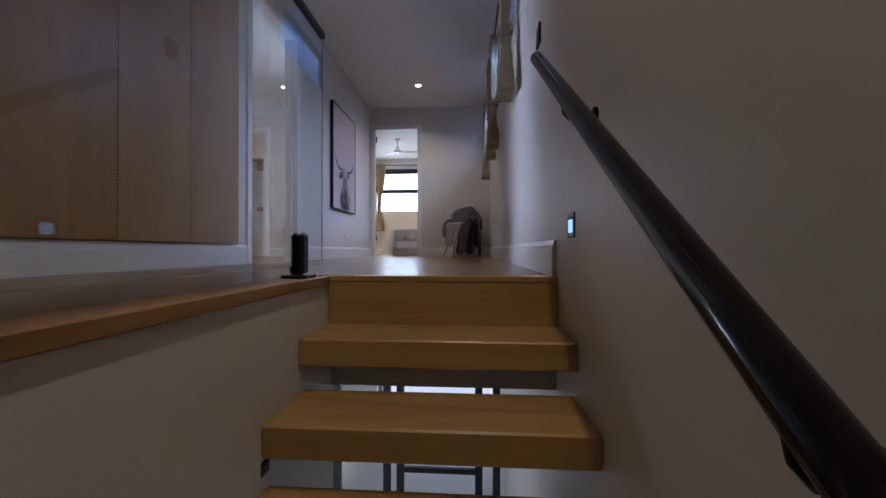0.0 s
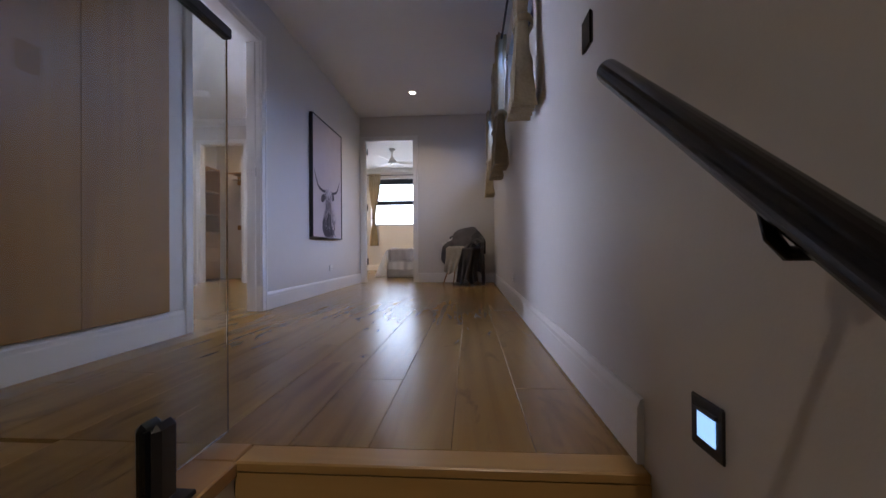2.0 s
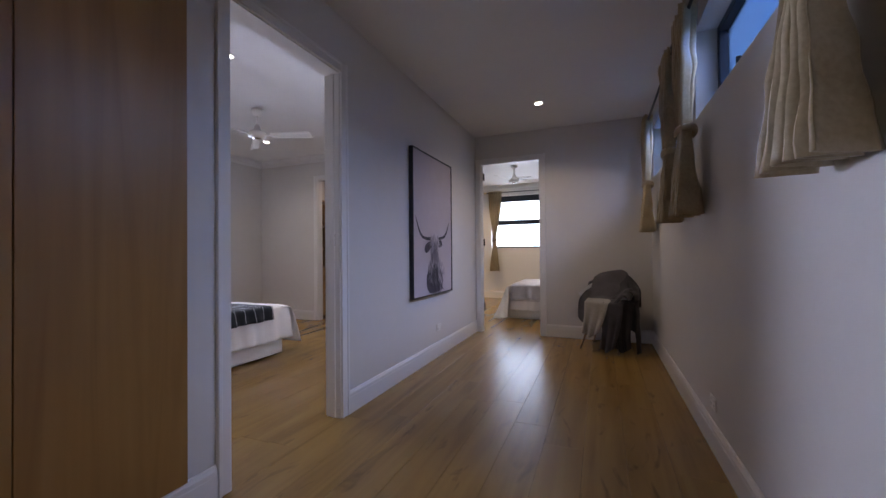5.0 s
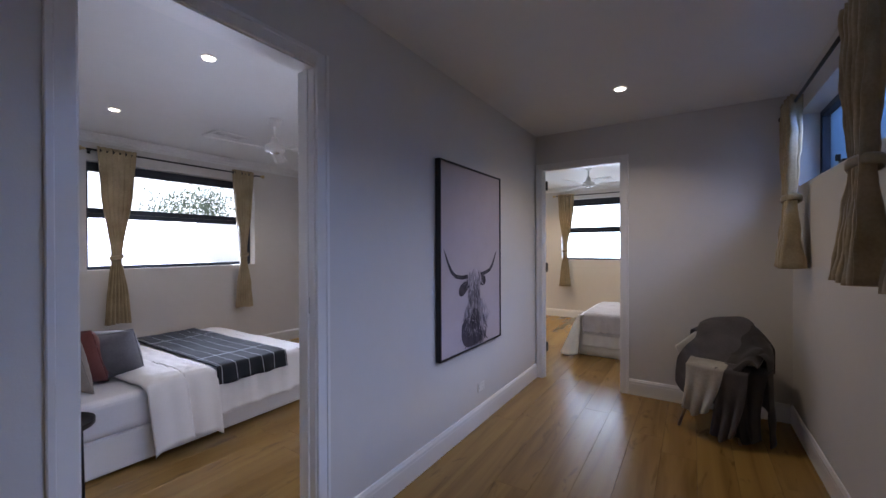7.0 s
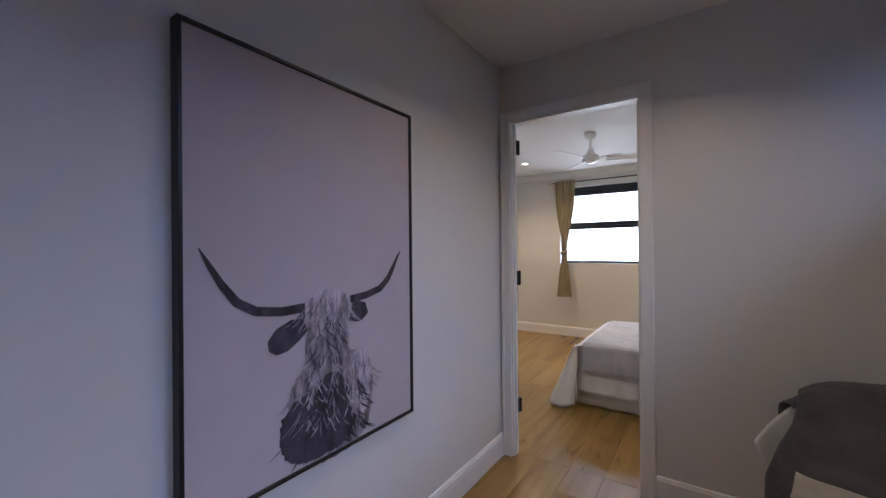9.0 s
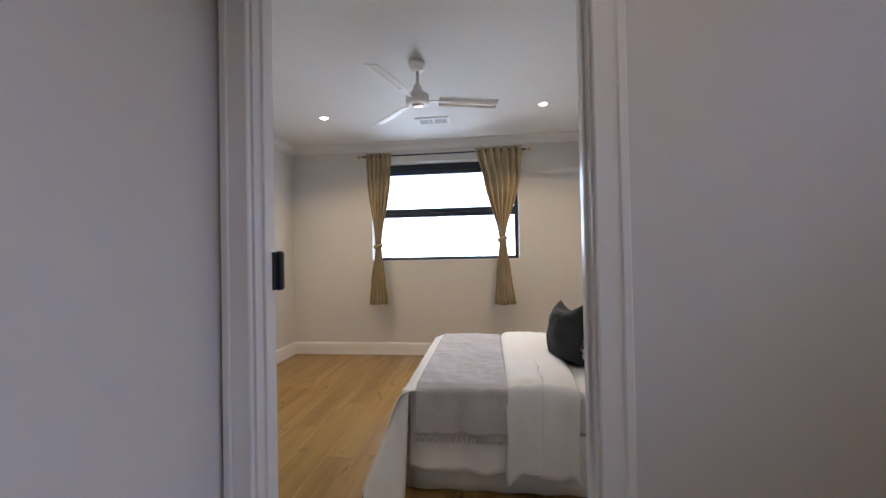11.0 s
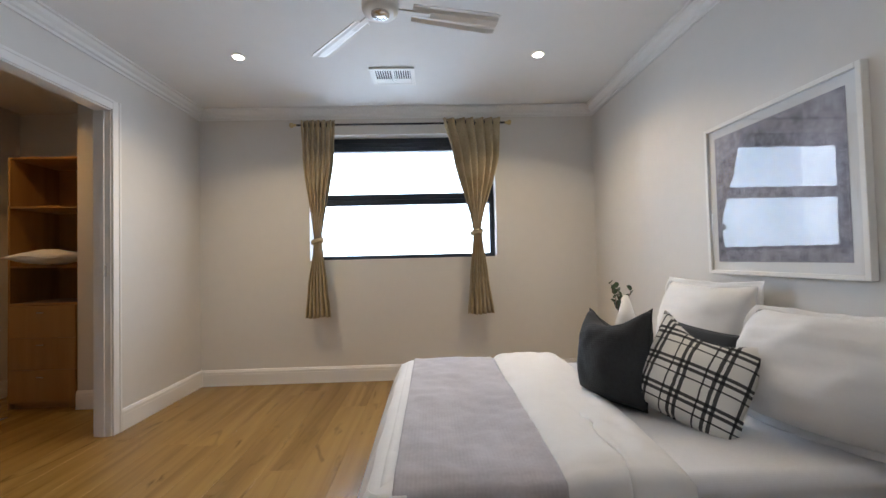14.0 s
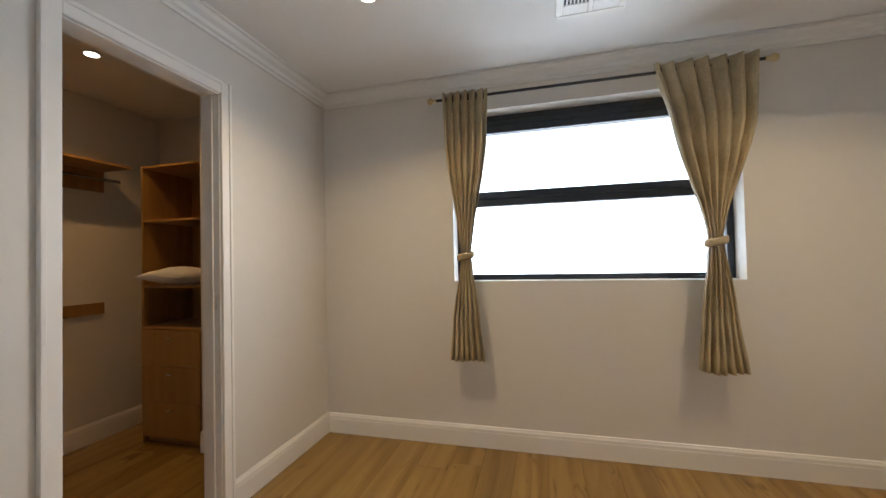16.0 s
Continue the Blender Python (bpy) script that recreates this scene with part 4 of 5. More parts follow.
def band(points, widths):
    """The outline of a curved stroke."""
    left, right = [], []
    for i, (p, w) in enumerate(zip(points, widths)):
        a, b = points[max(i - 1, 0)], points[min(i + 1, len(points) - 1)]
        d = Vector((b[0] - a[0], b[1] - a[1])).normalized()
        left.append((p[0] - d.y * w, p[1] + d.x * w))
        right.append((p[0] + d.y * w, p[1] - d.x * w))
    return left + right[::-1]


FX = AD - 0.0078
part("printed_shape", patch(oval(0.03, 0.19, 0.20, 0.20, 64, 0.03, 3, 0.8), FX), "ink_mid", art)
part("printed_shape", patch(oval(-0.03, 0.145, 0.17, 0.125, 60, 0.04, 7, 0.8), FX + 0.0008), "ink", art)
part("printed_shape", patch(oval(0.16, 0.24, 0.065, 0.14, 50, 0.05, 21), FX + 0.0012), "ink_light", art)
part("printed_shape", patch(oval(0.0, 0.40, 0.10, 0.19, 60, 0.02, 5), FX + 0.0016), "ink_mid", art)
part("printed_shape", patch(oval(0.005, 0.545, 0.112, 0.085, 60, 0.03, 9), FX + 0.0024), "ink_light", art)
part("printed_shape", patch(band([(-0.09, 0.515), (-0.14, 0.50), (-0.19, 0.475), (-0.225, 0.455), (-0.235, 0.448)], [0.022, 0.042, 0.046, 0.030, 0.004]), FX + 0.0012), "ink", art)
part("printed_shape", patch(band([(0.10, 0.52), (0.145, 0.53), (0.185, 0.525), (0.205, 0.515)], [0.024, 0.045, 0.034, 0.004]), FX + 0.0012), "ink", art)
part("printed_shape", patch(oval(0.01, 0.265, 0.062, 0.052, 40, 0.04, 11), FX + 0.0032), "ink", art)
HL = [(-0.10, 0.575), (-0.19, 0.572), (-0.28, 0.585), (-0.34, 0.62), (-0.385, 0.68), (-0.42, 0.74), (-0.445, 0.785)]
HR = [(0.11, 0.580), (0.20, 0.590), (0.28, 0.61), (0.33, 0.65), (0.365, 0.70), (0.39, 0.74), (0.415, 0.772)]
for pts in (HL, HR):
    part("printed_stroke", patch(band(pts, [0.016, 0.015, 0.015, 0.014, 0.011, 0.007, 0.002]), FX + 0.0020), "ink", art)


def brushwork(count, mats, area, length, width, x, seed):
    """Fine brush strokes that fall outwards from the middle; area gives centre and half sizes."""
    r = random.Random(seed)
    cy, cz, ry, rz = area
    for mat in mats:
        bm = bmesh.new()
        for k in range(count):
            a, q = r.uniform(0, 2 * math.pi), math.sqrt(r.random())
            y, z = cy + ry * q * math.cos(a), cz + rz * q * math.sin(a)
            d = min(r.uniform(0.5, 1.0) * length, z - 0.02)
            lean = 0.5 * (y - cy) / ry * d + r.uniform(-0.9, 0.9) * d
            pts = [(y, z), (y + lean * 0.2, z - d * 0.4), (y + lean * 0.6, z - d * 0.75), (y + lean, z - d)]
            w = r.uniform(0.5, 1.0) * width
            out = band(pts, [0.0006, w, 0.8 * w, 0.0004])
            h = x + 0.00003 * k + 0.0003 * r.random()
            bm.faces.new([bm.verts.new((h, p[0], p[1])) for p in out])
        tagged(part("printed_strokes", bm, mat, art), kind="stuff")


brushwork(60, ("ink_light", "ink_mid"), (0.03, 0.27, 0.20, 0.13), 0.08, 0.0035, FX + 0.0040, 5)
brushwork(90, ("ink",), (0.01, 0.17, 0.19, 0.13), 0.08, 0.0050, FX + 0.0044, 8)
brushwork(70, ("ink_light", "ink_mid"), (0.0, 0.55, 0.115, 0.075), 0.07, 0.0032, FX + 0.0048, 6)
brushwork(36, ("ink",), (0.0, 0.46, 0.09, 0.11), 0.06, 0.0035, FX + 0.0052, 7)
rs = random.Random(5)

pic = thing("framed_print", (R2R, 9.835, 1.073, 0, 0, -90), "white-framed smoky print behind reflecting glass above the bed", "picture")
PW, PH = 0.425, 0.85
for a in ((-PW, -0.034, 0, -PW + 0.022, -0.001, PH), (PW - 0.022, -0.034, 0, PW, -0.001, PH), (-PW + 0.022, -0.034, 0, PW - 0.022, -0.001, 0.022), (-PW + 0.022, -0.034, PH - 0.022, PW - 0.022, -0.001, PH)):
    part("frame", boxes((*a, 0.002)), "white_metal", pic)
part("mount", boxes((-PW + 0.022, -0.018, 0.022, PW - 0.022, -0.004, PH - 0.022)), "mat", pic)
part("print", boxes((-PW + 0.07, -0.0195, 0.07, PW - 0.07, -0.0182, PH - 0.07)), "print", pic)
part("glazing", boxes((-PW + 0.02, -0.028, 0.02, PW - 0.02, -0.025, PH - 0.02)), "pane", pic, shadow=False)


# ---- soft things ----
def pillow(name, m, w, h, d, mat, label, seed, group="", flange=0.0, category="pillow", chop=0.0, soft=0.0):
    """A filled cushion: local x across, z up from its lower edge, y through; pinched corners, creases and a seam."""
    t = thing(name, m, label, category, group)
    bm = bmesh.new()
    n = 22
    vs = {}
    for side in (-1, 1):
        for i in range(n + 1):
            for j in range(n + 1):
                u, v = 2 * i / n - 1, 2 * j / n - 1
                edge = i in (0, n) or j in (0, n)
                if edge and side == 1 and (-1, i, j) in vs:
                    vs[(1, i, j)] = vs[(-1, i, j)]
                    continue
                pin = 1 - 0.075 * (1 - abs(v) ** 2.2) * abs(u) ** 6
                pin2 = 1 - 0.075 * (1 - abs(u) ** 2.2) * abs(v) ** 6
                f = ((1 - abs(u) ** 2.4) * (1 - abs(v) ** 2.4)) ** 0.55
                crease = wobble((u * 1.3, v * 1.3, side), 0.22, 1.4, seed) + wobble((u + 0.5 * v, v * 2, side), 0.09, 4.0, seed)
                sag = 0.06 * (1 - v)
                y = side * d * 0.5 * f * (1 + crease + sag)
                dip = chop * (1 - u * u) ** 1.5 * max(0, v) ** 2
                ru, rv = u * math.sqrt(1 - soft * v * v), v * math.sqrt(1 - soft * u * u)
                vs[(side, i, j)] = bm.verts.new((ru * w * 0.5 * pin, y + (0.01 * math.sin(3 * u + seed) if edge else 0), (rv * pin2 + 1) * h * 0.5 - dip))
    for side in (-1, 1):
        for i in range(n):
            for j in range(n):
                f = bm.faces.new((vs[(side, i, j)], vs[(side, i + 1, j)], vs[(side, i + 1, j + 1)], vs[(side, i, j + 1)]))
                f.smooth = True
    part("filling", bm, mat, t)
    if flange:
        def rim(u, v):
            a = 2 * math.pi * u
            c, s = math.cos(a), math.sin(a)
            k = 1 / max(abs(c), abs(s))
            x, z = c * k, s * k
            e = flange * v
            px = 1 - 0.075 * (1 - abs(z) ** 2.2) * abs(x) ** 6
            pz = 1 - 0.075 * (1 - abs(x) ** 2.2) * abs(z) ** 6
            rx, rz = x * math.sqrt(1 - soft * z * z), z * math.sqrt(1 - soft * x * x)
            sag = chop * (1 - x * x) ** 1.5 * max(0, z) ** 2
            return Vector((rx * (w * 0.5 * px * 0.985 + e), 0.010 * v * math.sin(14 * a + seed) + wobble((x, z, v), 0.03 * v, 2, seed), h * 0.5 + rz * (h * 0.5 * pz * 0.985 + e) - sag))
        part("flange", grid_sheet(bmesh.new(), 96, 3, rim), mat, t, thick=0.003)
    else:
        pts = []
        for k in range(65):
            a = 2 * math.pi * k / 64
            c, s = math.cos(a), math.sin(a)
            q = 1 / max(abs(c), abs(s))
            x, z = c * q, s * q
            px = 1 - 0.075 * (1 - abs(z) ** 2.2) * abs(x) ** 6
            pz = 1 - 0.075 * (1 - abs(x) ** 2.2) * abs(z) ** 6
            pts.append((x * w * 0.5 * px * math.sqrt(1 - soft * z * z), 0.01 * math.sin(3 * x + seed), (z * math.sqrt(1 - soft * x * x) * pz + 1) * h * 0.5 - chop * (1 - x * x) ** 1.5 * max(0, z) ** 2))
        part("piping", tube(bmesh.new(), pts, 0.0035, 6, cap=False), mat, t)
    return t


def draped(x0, x1, y0, y1, top, drop0, drop1, round_=0.05, off=0.0, seed=0, ripple=0.006, flare=0.03, ends=None, nx=40):
    """A cloth laid over a mattress across y and hanging by drop0 at y0 and drop1 at y1; lies off above the mattress."""
    lens_ = [drop0, (y1 - y0), drop1]
    total = sum(lens_)

    def place(u, v):
        x = x0 + (x1 - x0) * u
        s = v * total
        if s < drop0:
            k = drop0 - s
            y, z = y0 - off, top - k
            fold = min(1, k / 0.12)
            y -= fold * (flare * k / 0.4 + 0.012 * math.sin(x * 23 + seed) + 0.008 * math.sin(x * 41 + 2 * seed))
        elif s < drop0 + lens_[1]:
            k = s - drop0
            y, z = y0 + k, top
        else:
            k = s - drop0 - lens_[1]
            y, z = y1 + off, top - k
            fold = min(1, k / 0.12)
            y += fold * (flare * k / 0.4 + 0.012 * math.sin(x * 21 + seed))
        d = min(abs(s - drop0), abs(s - drop0 - lens_[1]))
        if d < round_:
            q = (round_ - d) / round_
            z -= 0.35 * round_ * q * q if (y0 <= y <= y1) else 0
            if s < drop0:
                y += 0.35 * round_ * q * q
            elif s > drop0 + lens_[1]:
                y -= 0.35 * round_ * q * q
        z += off + wobble((x * 1.2, s, seed), ripple * 1.6, 3.0, seed) + wobble((x * 2, s * 2, seed), ripple, 9.0, seed)
        e = ends(u, v) if ends else (0, 0)
        return Vector((x + e[0], y, z + e[1] + 0.0))

    return grid_sheet(bmesh.new(), nx, 90, place)


def foot_fall(bx, y0, y1, top, low, seed, off=0.012):
    """The end of a cover hanging over the foot of a bed, at x = bx, facing -x."""
    def place(u, v):
        y = y0 - 0.02 + (y1 - y0 + 0.04) * u
        s = v * (0.10 + top - low)
        if s < 0.10:
            x, z = bx + 0.10 - s, top + off
            q = max(0, (s - 0.05) / 0.05)
            z -= 0.018 * q * q
        else:
            k = s - 0.10
            x = bx - off - 0.14 * (k / 0.4) ** 0.9 - 0.014 * math.sin(y * 19 + seed) * min(1, k / 0.1)
            z = top + off - 0.018 - k
        return Vector((x, y, z + 0.01 * math.sin(5 * u + seed) * v))
    return grid_sheet(bmesh.new(), 48, 30, place)


# ---- bedroom furniture ----
BX, BH, BY0, BY1, BT = -1.56, 0.295, 9.13, 10.45, 0.53
bed = thing("bed", (0, 0, 0), "double bed made up in white linen with a valance", "bed")
part("base", boxes((BX + 0.03, BY0 + 0.02, 0.03, BH, BY1 - 0.02, 0.30, 0.01)), "linen", bed)
part("mattress", boxes((BX + 0.01, BY0 + 0.005, 0.30, BH, BY1 - 0.005, BT, 0.05, 12)), "sheet", bed, "mattress in a pale grey fitted sheet")


def valance(u, v):
    s = u * (BH - BX + 2 * 0 + (BY1 - BY0) + (BH - BX))
    a, b = BH - BX, BY1 - BY0
    w = 0.006 * math.sin(s * 30) * (1 - v)
    z = 0.006 + 0.30 * v
    if s < a:
        return Vector((BH - s, BY0 - 0.008 - w, z))
    if s < a + b:
        return Vector((BX - 0.004 - w, BY0 + (s - a), z))
    return Vector((BX + (s - a - b), BY1 + 0.008 + w, z))


part("valance", grid_sheet(bmesh.new(), 150, 4, valance), "linen", bed, "white bed valance down to the floor", thick=0.003)
cov = thing("duvet", (0, 0, 0), "white duvet over the bed, its top turned back", "duvet")
part("cover", draped(BX + 0.03, -0.92, BY0, BY1, BT, 0.40, 0.40, off=0.018, seed=2, flare=0.06), "linen", cov, thick=0.006)
part("foot_end", foot_fall(BX + 0.01, BY0 - 0.03, BY1 + 0.03, BT, 0.17, 4, 0.018), "linen", cov, thick=0.006)


def corner(u, v):
    a = math.pi / 2 * u
    k = v * 0.50
    r = 0.035 + 0.58 * k * (1 - 0.5 * abs(u - 0.5) * 2) + 0.03 * math.sin(9 * u) * v
    return Vector((BX + 0.03 - math.sin(a) * r, BY0 + 0.01 - math.cos(a) * r, BT + 0.015 - k - 0.02 * math.sin(math.pi * u) * v))


part("corner_fold", grid_sheet(bmesh.new(), 18, 20, corner), "linen", cov, "loose corner of the cover hanging to the floor", thick=0.005)
part("turned_back_top", draped(-1.0, -0.60, BY0 - 0.012, BY1 + 0.012, BT + 0.03, 0.44, 0.36, round_=0.07, off=0.02, seed=6, ripple=0.008, flare=0.05,
                    ends=lambda u, v: (0.10 * (v - 0.5) * (1 if u > 0.5 else 0.25), -0.045 * max(0, (abs(u - 0.5) * 2) ** 6))), "linen", cov, thick=0.03)
thr = thing("throw_blanket", (0, 0, 0), "grey crinkled muslin throw with a fringed edge across the bed", "throw")
part("cloth", draped(-1.49, -1.0, BY0 - 0.02, BY1 + 0.02, BT + 0.012, 0.235, 0.23, off=0.028, seed=9, ripple=0.006, flare=0.07), "throw", thr, thick=0.004)
bm = bmesh.new()
for k in range(110):
    x = -1.49 + 0.49 * (k + 0.5) / 110
    z = BT + 0.04 - 0.228
    tube(bm, [(x, BY0 - 0.092, z + 0.01), (x + rs.uniform(-0.004, 0.004), BY0 - 0.10, z - 0.015), (x + rs.uniform(-0.008, 0.008), BY0 - 0.10, z - 0.038)], 0.0016, 4, cap=False)
tagged(part("fringe", bm, "throw", thr), kind="stuff")

pillow("pillow", pose(0.08, 10.12, BT + 0.005, 0, 0, -80) @ pose(0, 0, 0, -14, 0, 0), 0.60, 0.52, 0.26, "linen", "white pillow with a flanged edge against the wall", 1, "white pillows", 0.035, soft=0.14, chop=0.02)
pillow("pillow", pose(-0.04, 9.33, BT + 0.005, 0, 0, -70) @ pose(0, 0, 0, -20, 0, 0), 0.58, 0.48, 0.38, "linen", "large white pillow with a flanged edge", 2, "white pillows", 0.03, soft=0.30, chop=0.035)
pillow("pillow", pose(0.15, 9.22, BT + 0.005, 0, 0, -88) @ pose(0, 0, 0, -12, 0, 0), 0.62, 0.38, 0.20, "sheet", "white pillow behind another one", 3, "white pillows", 0.04, soft=0.2)
pillow("cushion", pose(-0.13, 9.86, BT + 0.005, 0, 0, -84) @ pose(0, 0, 0, -20, 0, 0), 0.42, 0.31, 0.16, "dark_knit", "small navy cushion behind the plaid one", 12, "cushions", category="cushion")
pillow("cushion", pose(-0.42, 9.52, BT - 0.005, 0, 0, -54) @ pose(0, 0, 0, -26, 14, 0), 0.40, 0.43, 0.21, "plaid", "black and white plaid cushion", 4, "cushions", category="cushion", chop=0.075)
pillow("cushion", pose(-0.585, 9.715, BT + 0.0, 0, 0, -62) @ pose(0, 0, 0, -16, -5, 0), 0.34, 0.44, 0.25, "dark_knit", "charcoal ribbed cushion on the bed", 5, "cushions", category="cushion", chop=0.085, soft=0.05)


def bedside(m, label):
    t = thing("bedside_table", m, label, "bedside table", "bedside tables")
    part("top", turned(bmesh.new(), [(0.0, 0.53), (0.225, 0.53), (0.235, 0.536), (0.235, 0.546), (0.228, 0.552), (0.0, 0.553)], (0, 0, 0), 40), "white_metal", t)
    part("rim", tube(bmesh.new(), [(0.228 * math.cos(2 * math.pi * k / 40), 0.228 * math.sin(2 * math.pi * k / 40), 0.556) for k in range(41)], 0.006, 8, cap=False), "white_metal", t)
    for k in range(3):
        a = 2 * math.pi * k / 3 + 0.5
        part("leg", tube(bmesh.new(), [(0.17 * math.cos(a), 0.17 * math.sin(a), 0.535), (0.21 * math.cos(a), 0.21 * math.sin(a), 0.0)], [0.012, 0.008], 10), "white_metal", t)
    return t


def table_lamp(m, label):
    t = thing("table_lamp", m, label, "table lamp", "table lamps")
    part("base", turned(bmesh.new(), [(0.0, 0), (0.06, 0), (0.06, 0.012), (0.012, 0.02), (0.0, 0.02)]), "chrome", t)
    part("stem", tube(bmesh.new(), [(0, 0, 0.015), (0, 0, 0.15)], 0.007), "chrome", t)
    bm = bmesh.new()
    rings = [[bm.verts.new((r * math.cos(2 * math.pi * k / 30), r * math.sin(2 * math.pi * k / 30), z)) for k in range(30)] for r, z in ((0.083, 0.117), (0.014, 0.347))]
    for k in range(30):
        f = bm.faces.new((rings[0][k], rings[0][(k + 1) % 30], rings[1][(k + 1) % 30], rings[1][k]))
        f.smooth = True
    part("shade", bm, "shell", t, "white cone shade", thick=0.003)
    return t


def sprig(m, label, seed, mat="leaf"):
    t = thing("vase_of_leaves", m, label, "plant")
    part("vase", turned(bmesh.new(), [(0.0, 0), (0.035, 0), (0.042, 0.03), (0.036, 0.09), (0.020, 0.13), (0.022, 0.15), (0.016, 0.15), (0.0, 0.12)]), "shell", t)
    r = random.Random(seed)
    for s in range(4):
        a = r.uniform(0, 6.28)
        tip = Vector((0.07 * math.cos(a), 0.07 * math.sin(a), 0.33 + r.uniform(0, 0.1)))
        part("stem", tube(bmesh.new(), [(0, 0, 0.08), tip * 0.5 + Vector((0, 0, 0.06)), tip], 0.0022, 6), "bark", t)
        for k in range(6):
            q = 0.45 + 0.11 * k
            c = Vector((0, 0, 0.08)).lerp(tip, q) + Vector((r.uniform(-0.02, 0.02), r.uniform(-0.02, 0.02), 0.02))
            bm = bmesh.new()
            ring = [bm.verts.new((0.019 * math.cos(2 * math.pi * i / 10), 0.024 * math.sin(2 * math.pi * i / 10), 0.004 * math.cos(4 * math.pi * i / 10))) for i in range(10)]
            bm.faces.new(ring)
            bmesh.ops.transform(bm, matrix=Matrix.Translation(c) @ Euler((r.uniform(0.4, 1.4), r.uniform(-0.6, 0.6), r.uniform(0, 6.28))).to_matrix().to_4x4(), verts=bm.verts)
            part("leaf", bm, mat, t, thick=0.001)
    return t


bedside((0.055, 10.80, 0), "round white bedside table with a lamp on it")
bedside((0.055, 8.80, 0), "round white bedside table beside the pillows")
table_lamp((0.03, 10.76, 0.555), "small table lamp with a white cone shade")
table_lamp((0.15, 8.78, 0.555), "small table lamp with a white cone shade by the bed")
sprig((0.085, 10.94, 0.555), "white vase with dark round-leaved sprigs", 3)

# ---- robe ----
tower = thing("shelf_tower", (-5.0, 11.42, 0), "oak veneer shelf tower with three drawers", "shelf unit")
part("side", boxes((0, 0, 0.0, 0.018, 0.45, 2.165, 0.001)), "veneer", tower)
part("side", boxes((0.58, 0, 0.0, 0.598, 0.45, 2.165, 0.001)), "veneer", tower)
part("back", boxes((0.018, 0.44, 0.05, 0.58, 0.45, 2.15)), "veneer", tower)
for z in (2.147, 1.72, 1.205, 0.885, 0.05):
    part("shelf", boxes((0.0185, 0.0, z, 0.5795, 0.439, z + 0.018, 0.001)), "veneer", tower)
part("plinth", boxes((0.018, 0.04, 0, 0.58, 0.05, 0.05)), "veneer", tower)
for k, (z0, z1) in enumerate(((0.07, 0.335), (0.34, 0.605), (0.61, 0.88))):
    dr = part("drawer", boxes((0.02, -0.018, z0, 0.578, -0.001, z1, 0.0015)), "veneer", tower)
    part("handle", boxes((0.27, -0.034, z1 - 0.062, 0.33, -0.030, z1 - 0.052, 0.001), (0.272, -0.031, z1 - 0.06, 0.278, -0.018, z1 - 0.054), (0.322, -0.031, z1 - 0.06, 0.328, -0.018, z1 - 0.054)), "chrome", dr, "small steel drawer handle")
hp = pillow("pillow", pose(-4.72, 11.50, 1.226, 0, 0, 0) @ pose(0, 0.0, 0.07, 90, 0, 0) @ pose(0, 0, -0.18), 0.46, 0.36, 0.12, "sheet", "spare white pillow lying on a robe shelf", 15)
shelf = thing("hanging_shelf", (-5.4, 9.2, 0), "long oak veneer shelf with hanging rails along the robe wall", "shelf")
part("board", boxes((0.001, 0.001, 2.147, 0.32, 2.21, 2.165, 0.001)), "veneer", shelf)
part("cleat", boxes((0.001, 0.001, 1.98, 0.02, 2.21, 2.146, 0.001)), "veneer", shelf)
part("cleat", boxes((0.001, 1.6, 1.0, 0.02, 2.21, 1.09, 0.001)), "veneer", shelf)
part("rail", tube(bmesh.new(), [(0.2, 0.002, 2.05), (0.2, 2.2, 2.05)], 0.012), "chrome", shelf)

# ---- chair with throws at the end of the corridor ----
CHAIR = pose(-0.07, 7.50, 0, 0, 0, -20) @ Matrix.Diagonal((0.84, 0.92, 1, 1))
chair = thing("tub_chair", CHAIR, "white shell chair on beech legs under grey throws", "chair")


def shell(u, v):
    a = math.pi * (1.18 * u - 0.09)
    back = math.sin(max(0.0, min(math.pi, a))) ** 1.5
    top = 0.625 + 0.20 * back
    z = 0.40 + (top - 0.40) * v
    r = 0.235 + 0.075 * v - 0.05 * (1 - v) ** 2
    return Vector((-r * 1.12 * math.cos(a), r * 1.0 * math.sin(a) * (1 + 0.12 * v), z))


part("shell", grid_sheet(bmesh.new(), 40, 16, shell), "shell", chair, "white moulded shell", thick=0.012)
bm = bmesh.new()
turned(bm, [(0.0, 0.385), (0.15, 0.388), (0.20, 0.405), (0.215, 0.43), (0.18, 0.42), (0.0, 0.412)], (0, 0.0, 0), 32)
part("seat", bm, "shell", chair)
for sx in (-1, 1):
    for sy in (-1, 1):
        part("leg", tube(bmesh.new(), [(0.13 * sx, 0.10 * sy, 0.40), (0.25 * sx, 0.22 * sy, 0.0)], [0.017, 0.011], 12), "beech", chair, "tapered beech leg")


